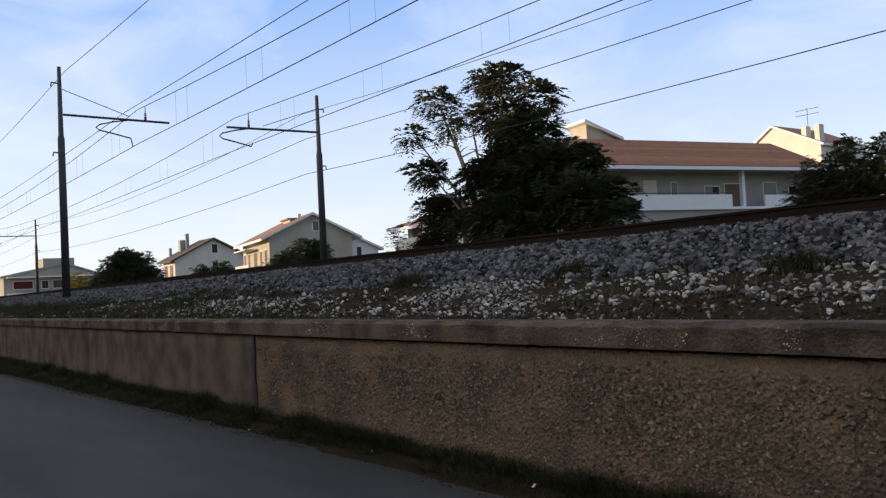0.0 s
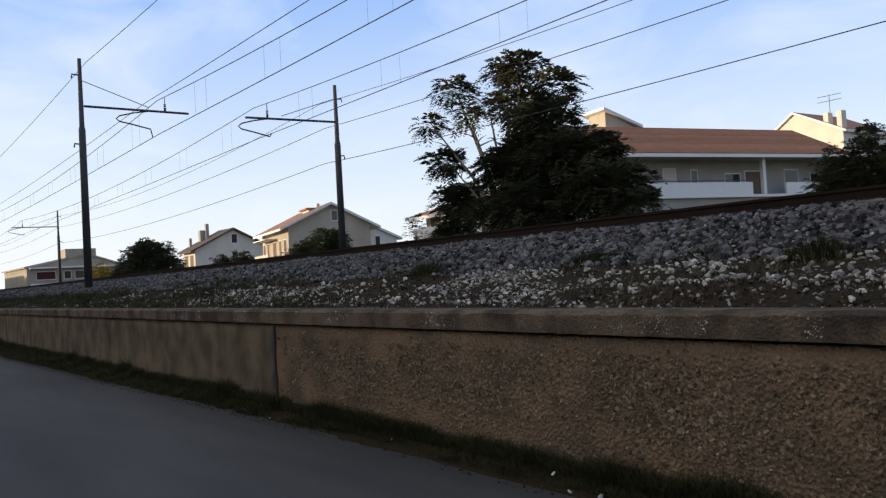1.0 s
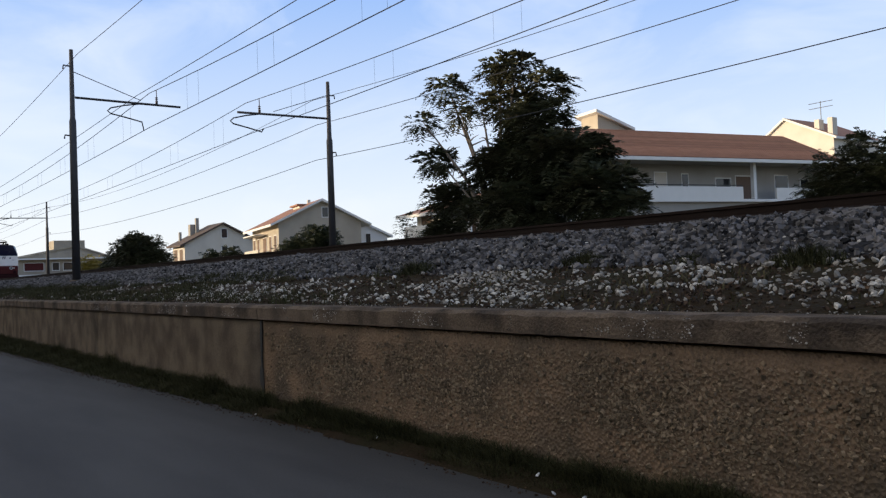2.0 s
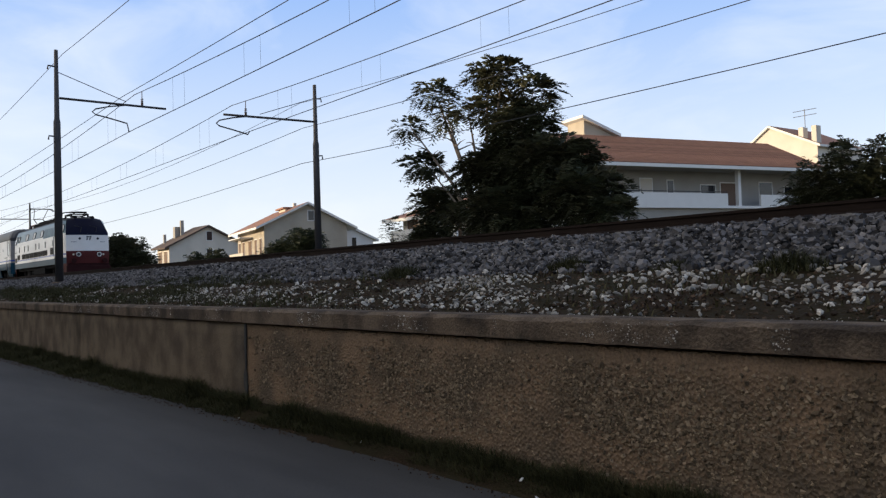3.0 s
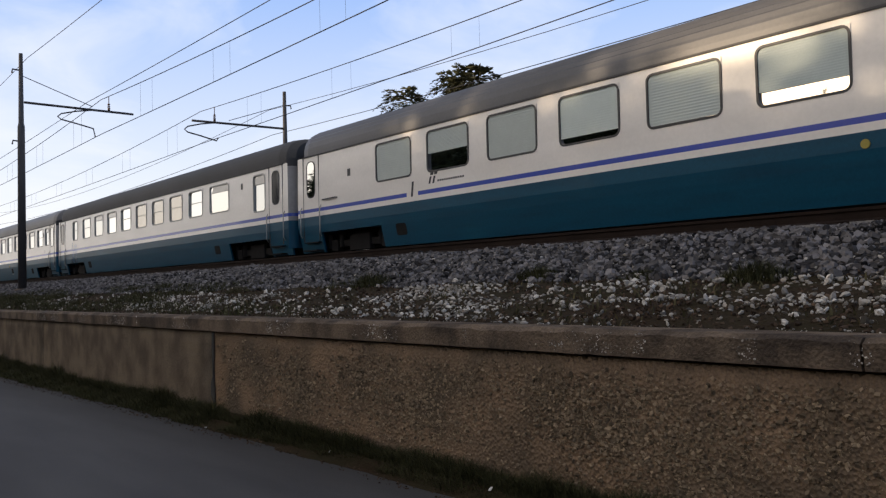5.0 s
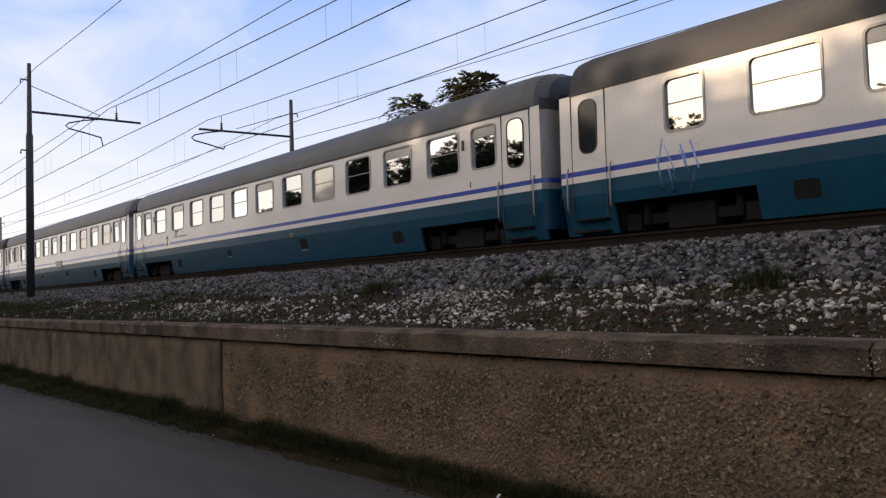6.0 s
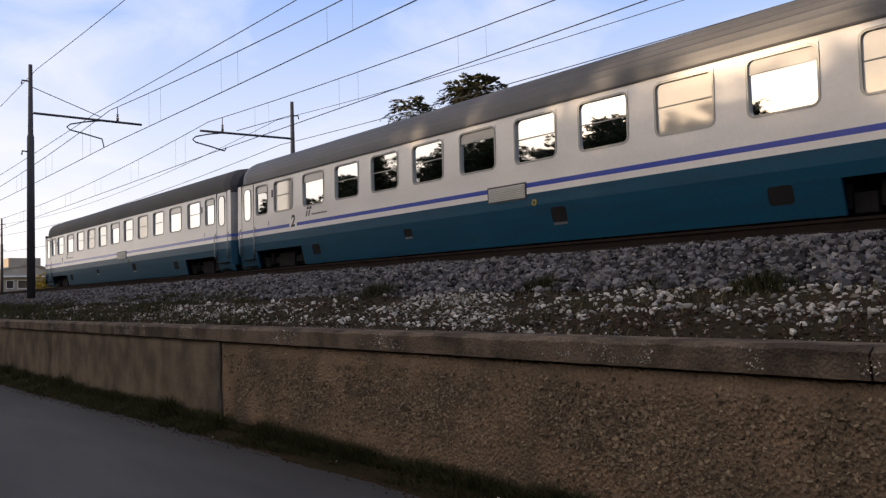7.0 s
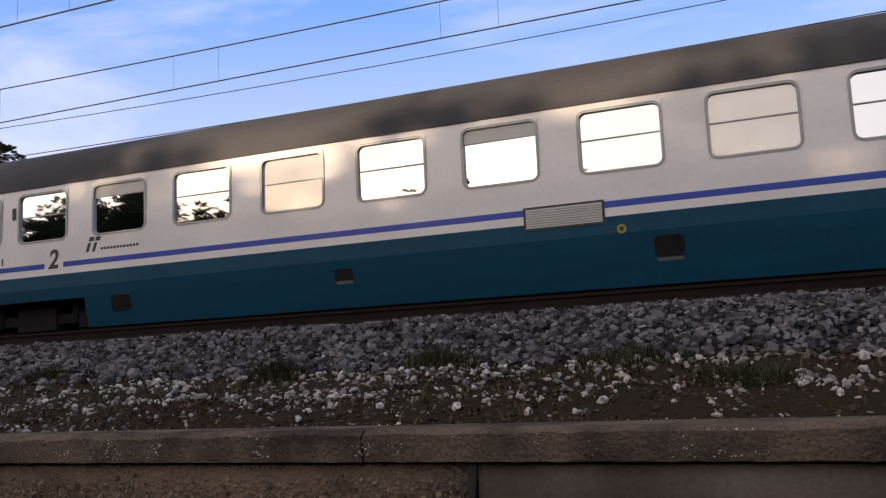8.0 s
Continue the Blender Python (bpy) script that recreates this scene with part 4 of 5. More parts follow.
        bars_of_writing(c, "small_sign", 23.0, 2.3, 0.2, 0.2, 1)
        for x, w in ((2.1, 0.75), (23.9, 0.75)):
            bm = bmesh.new()
            tube(bm, [(x, -HALF + 0.01, 1.78), (x + 0.03, -HALF - 0.05, 1.78), (x + w - 0.03, -HALF - 0.05, 1.78), (x + w, -HALF + 0.01, 1.78)], 0.02, 6)
            part("door_rail", bm, "frame_dark", c)
    else:
        bars_of_writing(c, "small_sign", 22.6, 2.6, 0.16, 0.2, 1)
        bm = bmesh.new()
        rg = random.Random(9)
        line = []
        for k in range(26):
            x = 3.0 + 0.035 * k + 0.10 * math.sin(k * 1.9) + rg.uniform(-0.04, 0.04)
            z = 1.42 + 0.40 * math.sin(k * 1.35) + rg.uniform(-0.12, 0.12)
            line.append((x, -HALF + 0.046, z))
        tube(bm, line, [0.050 + 0.005 * math.sin(k) for k in range(26)], 8)
        part("painted_scrawl", bm, "graffiti", c, "blue and white scrawl of spray paint")
    return c


def locomotive():
    """A four-axle electric locomotive, x = 0 at its rear buffers, nose towards +x."""
    L = thing("electric_locomotive", "white and teal electric locomotive with a red-fronted cab", "locomotive")
    W = 1.46
    levels = [(0.80, 0.985), (1.0, 0.99), (1.16, 1.0), (1.33, 1.0), (1.42, 1.0), (1.55, 1.0), (1.95, 1.0), (2.52, 0.99), (2.66, 0.985), (3.15, 0.90), (3.45, 0.82), (3.58, 0.70), (3.68, 0.35), (3.70, 0.0)]

    def nose(z):
        """Where the side ends towards the front, by height."""
        return float(np.interp(z, (0.8, 1.4, 2.66, 3.45, 3.7), (15.52, 15.56, 15.42, 14.72, 14.52)))

    CHEEK, CORNER = 14.56, 0.86          # where the cab's cheeks begin to taper, and the half width at the front corner

    TURN_X = 15.66                       # the rear end mirrors the front: x -> TURN_X - x

    def front_x(y, z):
        """The front's surface at a point across it."""
        return nose(z) + 0.1 + 0.3 * math.sin((1 - min(abs(y) / W / CORNER, 1)) * math.pi / 2)

    def cheek_y(x, z):
        k = float(np.interp(z, [a for a, _ in levels], [b for _, b in levels]))
        t = max(0, (x - CHEEK) / (nose(z) + 0.1 - CHEEK))
        return -W * k * (1 - (1 - CORNER) * t)

    bm = bmesh.new()
    mats = ["white_paint", "teal_paint", "blue_paint", "loco_grey", "roof_grey", "red_paint", "navy_glass", "under"]

    def side_mat(z):
        return 1 if z < 1.16 else 0 if z < 1.33 else 2 if z < 1.42 else 0 if z < 2.66 else 3 if z < 3.5 else 4

    def front_mat(z):
        return 5 if z < 1.55 else 0 if z < 2.52 else 6 if z < 3.58 else 4

    def column(u):
        """One ring of points round the body, from the near sill over the roof to the far one."""
        pts = []
        for sgn in (-1, 1):
            for z, k in (levels if sgn < 0 else levels[-2::-1]):
                n = nose(z)
                mid = 8.35
                # u: -1 rear face middle .. 0 .. 1 front face middle
                a = abs(u)
                if a <= 1:
                    x, wide = (CHEEK - mid) * a, 1.0
                elif a <= 1.5:
                    t = (a - 1) * 2
                    x, wide = (CHEEK - mid) * (1 - t) + (n + 0.1 - mid) * t, 1 - (1 - CORNER) * t
                else:
                    t = (a - 1.5) * 2
                    x, wide = n + 0.1 - mid + 0.3 * math.sin(t * math.pi / 2), CORNER * (1 - t)
                pts.append((mid + x if u > 0 else TURN_X - mid - x, sgn * W * k * wide, z))
        return pts

    us = [-2, -1.85, -1.7, -1.6, -1.53, -1.5, -1.25, -1, -0.9, -0.6, -0.3, 0, 0.3, 0.6, 0.9, 1, 1.25, 1.5, 1.53, 1.6, 1.7, 1.85, 2]
    rings = [[bm.verts.new(p) for p in column(u)] for u in us]
    zl = [z for z, _ in levels]
    zz = zl + zl[-2::-1]
    for i, (r, s) in enumerate(zip(rings, rings[1:])):
        for j in range(len(zz) - 1):
            z = (zz[j] + zz[j + 1]) / 2
            f = bm.faces.new((r[j], r[j + 1], s[j + 1], s[j]))
            end = abs(us[i] + us[i + 1]) / 2 > 1.5
            f.material_index = front_mat(z) if end else side_mat(z)
            f.smooth = True
    for i, u in enumerate(us):
        if abs(u) in (1, 1.5):
            for j in range(len(zz) - 1):
                bm.edges.get((rings[i][j], rings[i][j + 1])).smooth = False
    bmesh.ops.remove_doubles(bm, verts=bm.verts, dist=0.002)
    body = part("body", bm, mats, L, "white and teal body with a navy windscreen band")
    side = -W

    def panel(name, x0, x1, z0, z1, mat, label="", out=0.012, r=0.02, owner=L):
        b = bmesh.new()
        plate_at(b, (x0 + x1) / 2, (z0 + z1) / 2, x1 - x0, z1 - z0, r, side - out, 0.03)
        return part(name, b, mat, owner, label)

    # long row of ventilation grilles above the blue line
    for x0, x1 in ((2.06, 2.92), (3.66, 11.62), (12.45, 13.40)):
        low, tall = 1.44, 0.44 if x0 > 12 else 0.345
        g = panel("ventilation_grille", x0, x1, low, low + tall, "grille", "dark slatted ventilation grille")
        for k in range(7):
            b = bmesh.new()
            box(b, x0 + 0.03, x1 - 0.03, side - 0.022, side - 0.008, low + 0.025 + 0.045 * k, low + 0.045 + 0.045 * k)
            part("slat", b, "under", g)
        n = int((x1 - x0) / 1.3)
        for k in range(1, n):
            b = bmesh.new()
            x = x0 + (x1 - x0) * k / n
            box(b, x - 0.012, x + 0.012, side - 0.026, side, low, low + tall)
            part("post", b, "frame_grey", g)
    # oval windows and portholes of the engine room
    for cx, w, r in ((5.2, 0.72, 0.14), (7.52, 0.72, 0.14), (9.85, 0.72, 0.14), (2.55, 0.40, 0.195)):
        zc = 2.91
        y = side * 0.944 - 0.010
        b = bmesh.new()
        ring_frame(b, 0, 0, w, 0.40, r, 0.035, -0.02, 0.02)
        o = part("side_window", b, "frame_dark", L)
        o.matrix_basis = pose(cx, y, zc, -12, 0, 0)
        b = bmesh.new()
        plate_at(b, 0, 0, w, 0.40, r, -0.008, 0.012)
        part("pane", b, "frosted", o)
    # teal block painted on the upper side, ahead of the windows
    for k, (x0, x1) in enumerate(((10.42, 11.5), (11.53, 12.4), (12.43, 13.6))):
        b = bmesh.new()
        zs = (2.56, 2.66, 2.9, 3.15)
        rows = [[b.verts.new((x, cheek_y(x, z) - 0.006, z)) for z in zs] for x in (x0, x1)]
        for i in range(3):
            b.faces.new((rows[0][i], rows[1][i], rows[1][i + 1], rows[0][i + 1]))
        part("painted_block", b, "loco_teal", L, "teal block painted on the upper side")
    # narrow upright vents
    for x in (2.75, 4.5, 5.75, 8.2, 9.2, 11.05, 13.1):
        panel("air_slot", x, x + 0.08, 1.95, 2.35, "frame_grey", "", 0.03, 0.03)
    # cab doors with handrails and panes, cab side windows
    for x in (13.75,):
        d = panel("cab_door", x, x + 0.72, 1.22, 2.62, "white_paint", "white cab door", 0.006, 0.03)
        b = bmesh.new()
        plate_at(b, x + 0.36, 2.93, 0.54, 0.78, 0.07, side * 0.975, 0.05)
        o = part("door_window", b, "navy_glass", d)
        for xr in (x - 0.06, x + 0.78):
            b = bmesh.new()
            tube(b, [(xr, side + 0.02, 1.2), (xr, side - 0.07, 1.3), (xr, side - 0.07, 2.5), (xr, side + 0.02, 2.6)], 0.022, 6)
            part("handrail", b, "steel", d)
        b = bmesh.new()
        box(b, x, x + 0.72, side - 0.05, side + 0.2, 1.10, 1.2)
        part("door_step", b, "under", d)
    def on_side(b, x0, x1, z0, z1, out=0.012, lean=0.0):
        """A thin plate laid on the tapering rear cheek."""
        pts = [(x0, z0), (x1, z0), (x1 + lean, z1), (x0 + lean, z1)]
        A = [b.verts.new((x, cheek_y(TURN_X - x, z) - out, z)) for x, z in pts]
        B = [b.verts.new((v.co.x, v.co.y + out + 0.02, v.co.z)) for v in A]
        b.faces.new(A)
        for k in range(4):
            b.faces.new((A[k], A[(k + 1) % 4], B[(k + 1) % 4], B[k]))

    b = bmesh.new()
    on_side(b, 1.30, 1.72, 2.56, 3.16, 0.045)
    o = part("door_window", b, "frame_dark", L, "cab window in a dark frame")
    b = bmesh.new()
    on_side(b, 1.36, 1.66, 2.62, 3.10, 0.051)
    part("pane", b, "curtain", o)
    b = bmesh.new()
    on_side(b, 2.02, 2.12, 2.74, 3.10, 0.012)
    part("side_slot", b, "navy_glass", L, "narrow dark slot window")
    b = bmesh.new()
    on_side(b, 1.21, 1.88, 1.24, 1.60, 0.012)
    part("ventilation_grille", b, "grille", L, "dark slatted ventilation grille")
    b = bmesh.new()
    on_side(b, 0.82, 0.92, 1.92, 2.16, 0.004, 0.06)
    on_side(b, 0.97, 1.07, 1.92, 2.16, 0.004, 0.06)
    part("emblem", b, "letter", L, "dark slanted emblem")
    b = bmesh.new()
    for k in range(7):
        on_side(b, 1.18 + 0.085 * k, 1.24 + 0.085 * k, 1.96, 2.01, 0.004)
    part("marking", b, "letter", L, "small dark unreadable marking")
    b = bmesh.new()
    pts = [(14.66, 3.22), (14.98, 3.18), (15.22, 2.76), (14.66, 2.76)]
    vs = pts
    A = [b.verts.new((x, cheek_y(x, z) - 0.014, z)) for x, z in vs]
    A_Y = [v.co.y for v in A]
    B = [b.verts.new((v.co.x, v.co.y + 0.03, v.co.z)) for v in A]
    b.faces.new(A)
    b.faces.new(B[::-1])
    for k in range(4):
        b.faces.new((A[k], A[(k + 1) % 4], B[(k + 1) % 4], B[k]))
    w = part("cab_side_window", b, "curtain", L, "rounded cab side window")
    b = bmesh.new()
    for k in range(4):
        tube(b, [Vector((vs[k][0], A_Y[k], vs[k][1])), Vector((vs[(k + 1) % 4][0], A_Y[(k + 1) % 4], vs[(k + 1) % 4][1]))], 0.03, 6)
    part("window_frame", b, "frame_dark", w)
    # front: lamps, emblem, handles, wipers
    for y in (-0.60, 0.60):
        xx = front_x(y, 1.33) - 0.06
        b = bmesh.new()
        tube(b, [(xx, y, 1.33), (xx + 0.09, y, 1.33)], 0.10, 16)
        lamp = part("headlight", b, "frame_dark", L, "round headlight in a pale ring")
        b = bmesh.new()
        ring = [(xx + 0.10, y + 0.12 * math.cos(a * math.tau / 16), 1.33 + 0.12 * math.sin(a * math.tau / 16)) for a in range(17)]
        tube(b, ring, 0.026, 6)
        part("ring", b, "white_trim", lamp)
        y2 = y + math.copysign(0.27, y)
        xx = front_x(y2, 1.33) - 0.08
        b = bmesh.new()
        tube(b, [(xx, y2, 1.33), (xx + 0.11, y2, 1.33), (xx + 0.12, y2, 1.33)], [0.06, 0.06, 0.05], 14)
        part("marker_light", b, "lamp_glass", L, "small white marker lamp")
    def on_front(b, y0, y1, z0, z1, shift=0.0):
        pts = [(y0, z0), (y1, z0), (y1 + shift, z1), (y0 + shift, z1)]
        quad(b, [(front_x(y, z) + 0.008, y, z) for y, z in pts])

    b = bmesh.new()
    for y, z0, z1 in ((-0.14, 2.20, 2.33), (-0.14, 2.36, 2.45), (0.03, 2.20, 2.33), (0.03, 2.36, 2.45)):
        on_front(b, y, y + (0.07 if z0 < 2.3 else 0.13), z0, z1, 0.03)
    part("emblem", b, "letter", L, "dark emblem of four slanted bars")
    for y0, n in ((-0.98, 4), (0.72, 4)):
        b = bmesh.new()
        for k in range(n):
            on_front(b, y0 + 0.08 * k, y0 + 0.08 * k + 0.055, 2.08, 2.12)
        part("marking", b, "letter", L, "small dark unreadable marking")
    for y in (-0.50, 0.55):
        b = bmesh.new()
        xx = front_x(y, 2.30) - 0.05
        tube(b, [(xx, y, 2.30), (xx + 0.07, y, 2.30)], 0.075, 10)
        part("front_lamp_cover", b, "letter", L)
    for y in (-0.45, 0.45):
        b = bmesh.new()
        tube(b, [(front_x(y, 2.68) + 0.03, y, 2.68), (front_x(y + 0.12, 3.0) + 0.03, y + 0.12, 3.0), (front_x(y - 0.25, 3.1) + 0.03, y - 0.25, 3.1)], 0.014, 5)
        part("wiper", b, "rubber", L)
    # buffer beams, buffers, plough-shaped skirts, underframe and bogies
    for s, x in ((1, 15.75), (-1, 0.15)):
        b = bmesh.new()
        box(b, x - 0.25, x + 0.10, -1.2, 1.2, 0.62, 0.80)
        part("buffer_beam", b, "dark_red" if s > 0 else "under", L, bevel=0.02)
        for y in (-0.9, 0.9):
            b = bmesh.new()
            tube(b, [(x, y, 0.95), (x + s * 0.26, y, 0.95), (x + s * 0.27, y, 0.95), (x + s * 0.32, y, 0.95)], [0.09, 0.09, 0.15, 0.15], 14)
            part("buffer", b, "dark_red" if s > 0 else "under", L)
        b = bmesh.new()
        q = [(x - s * 1.1, -1.42, 0.80), (x + s * 0.02, -1.27, 0.80), (x + s * 0.1, -1.20, 0.28), (x - s * 0.62, -1.34, 0.28)]
        A = [b.verts.new(v) for v in q]
        B = [b.verts.new((u, v + 0.06, w)) for u, v, w in q]
        b.faces.new(A)
        b.faces.new(B[::-1])
        for k in range(4):
            b.faces.new((A[k], A[(k + 1) % 4], B[(k + 1) % 4], B[k]))
        part("plough_skirt", b, "red_paint", L, "red lower skirt of the cab")
        b = bmesh.new()
        box(b, x - 0.02, x + 0.1 * s + 0.05, -1.28, 1.28, 0.18, 0.64)
        part("rail_guard", b, "dark_red" if s > 0 else "under", L, bevel=0.03)
    b = bmesh.new()
    box(b, 1.2, 15.5, -1.25, 1.25, 0.6, 0.82)
    box(b, 6.6, 10.1, -1.3, 1.3, 0.3, 0.7)
    part("underframe", b, "under", L, bevel=0.02)
    for bx in (3.9, 12.8):
        bogie(L, bx, 2.6, 0.62)
    # roof gear
    for a, c, h in ((4.9, 6.4, 0.10), (6.45, 8.9, 0.14), (8.95, 12.2, 0.12)):
        b = bmesh.new()
        box(b, a, c, -0.95, 0.95, 3.56, 3.70 + h)
        part("roof_box", b, "under", L, "dark equipment box on the roof", bevel=0.04)
    b = bmesh.new()
    for k in range(7):
        x = 5.0 + 1.05 * k
        tube(b, [(x, -0.5, 3.8), (x, -0.5, 4.0)], 0.05, 8)
    tube(b, [(4.6, -0.5, 4.0), (11.6, -0.5, 4.0)], 0.02, 6)
    part("roof_cable", b, "under", L)

    def pantograph(x, raised):
        p = share("pantograph", None, L, pose(x, 0, 3.72))
        b = bmesh.new()
        box(b, -0.75, 0.75, -0.55, -0.47, 0.18, 0.25)
        box(b, -0.75, 0.75, 0.47, 0.55, 0.18, 0.25)
        box(b, -0.75, -0.67, -0.55, 0.55, 0.18, 0.25)
        box(b, 0.67, 0.75, -0.55, 0.55, 0.18, 0.25)
        for u in (-0.7, 0.7):
            for v in (-0.5, 0.5):
                tube(b, [(u, v, 0), (u, v, 0.2)], 0.06, 8)
        part("base_frame", b, "red_paint" if raised else "under", p)
        top = 1.42 if raised else 0.42
        knee = (-0.95, top * 0.52) if raised else (1.1, 0.34)
        head = (0.15, top) if raised else (-0.55, top)
        b = bmesh.new()
        for v in (-0.35, 0.35):
            tube(b, [(0.55, v, 0.24), (knee[0], v * 0.9, knee[1])], 0.032, 6)
            tube(b, [(knee[0], v * 0.9, knee[1]), (head[0], v * 1.3, head[1])], 0.024, 6)
        tube(b, [(knee[0], -0.32, knee[1]), (knee[0], 0.32, knee[1])], 0.028, 6)
        part("arm", b, "under", p)
        for u in (-0.16, 0.16):
            b = bmesh.new()
            z = head[1]
            tube(b, [(head[0] + u, -0.82, z - 0.18), (head[0] + u, -0.70, z - 0.03), (head[0] + u, -0.55, z), (head[0] + u, 0.55, z), (head[0] + u, 0.70, z - 0.03), (head[0] + u, 0.82, z - 0.18)], 0.026, 6)
            part("contact_strip", b, "under", p)

    pantograph(2.9, True)
    pantograph(13.1, False)
    for y in (-0.5, 0.5):
        b = bmesh.new()
        tube(b, [(13.9, y, 3.75), (14.5, y, 3.72), (14.9, y, 3.66)], [0.06, 0.06, 0.10], 8)
        part("horn", b, "under", L)
    return L


LOCO = locomotive()
COACHES = [
    coach("first", "white and teal air-conditioned coach with wide dark-framed windows", 1),
    coach("saloon", "white and teal coach with a scrawl of spray paint", 2),
    coach("compartment", "white and teal second-class compartment coach, grey roof", 3),
    coach("compartment", "white and teal second-class compartment coach, grey roof", 4),
    coach("compartment", "last white and teal compartment coach of the train", 5),
]


# ---- houses ----
def gable_house(name, label, x0, x1, y0, y1, base, eave, ridge, ridge_y, wall_mat, overhang=0.6, tiles="roof_tile", verge="white_trim"):
    """A house whose gables face along x; ridge_y: where the ridge lies."""
    h = thing(name, label, "house", pose(x1, y0, base))
    dx, dy = x0 - x1, y1 - y0
    e, r, ry = eave - base, ridge - base, ridge_y - y0
    bm = bmesh.new()
    for x in (0, dx):
        bm.faces.new([bm.verts.new(p) for p in ((x, 0, 0), (x, dy, 0), (x, dy, e), (x, ry, r), (x, 0, e))])
    quad(bm, [(0, 0, 0), (dx, 0, 0), (dx, 0, e), (0, 0, e)])
    quad(bm, [(0, dy, 0), (dx, dy, 0), (dx, dy, e), (0, dy, e)])
    bmesh.ops.remove_doubles(bm, verts=bm.verts, dist=0.001)
    part("wall", bm, wall_mat, h)
    for s, ya in ((-1, 0), (1, dy)):
        bm = bmesh.new()
        slope = (r - e) / max(abs(ry - ya), 0.1)
        yo, zo = ya + s * overhang, e - slope * overhang
        t = 0.22
        pts = [(yo, zo), (ry, r), (ry, r + t), (yo, zo + t)]
        A = [bm.verts.new((overhang * 0.7, a, b + 0.02)) for a, b in pts]
        B = [bm.verts.new((dx - overhang * 0.7, a, b + 0.02)) for a, b in pts]
        bm.faces.new(A).material_index = 1
        bm.faces.new(B[::-1]).material_index = 1
        for k, mi in ((0, 1), (2, 0), (3, 1)):
            bm.faces.new((A[k], A[(k + 1) % 4], B[(k + 1) % 4], B[k])).material_index = mi
        part("roof", bm, [tiles, verge], h, "tiled roof slope with a plain verge")
    return h


def opening(h, axis, at, c, z0, z1, w, mat="house_glass", frame=True):
    """A window or door on a face of a house: axis x (gable) or y (front)."""
    bm = bmesh.new()
    d = 0.05

    def put(b, u0, u1, v0, v1, a0, a1):
        if axis == "x":
            box(b, a0, a1, u0, u1, v0, v1)
        else:
            box(b, u0, u1, -a1, -a0, v0, v1)

    put(bm, c - w / 2 - 0.09, c + w / 2 + 0.09, z0 - 0.09, z1 + 0.09, at - 0.02, at + 0.03)
    o = part("window", bm, "white_trim", h)
    bm = bmesh.new()
    put(bm, c - w / 2, c + w / 2, z0, z1, at - 0.02, at + d)
    part("pane", bm, mat, o)
    return o


def block(h, name, mats, x0, x1, y0, y1, z0, z1, label="", bevel=0.0):
    bm = bmesh.new()
    box(bm, x0, x1, y0, y1, z0, z1)
    return part(name, bm, mats, h, label, bevel=bevel)


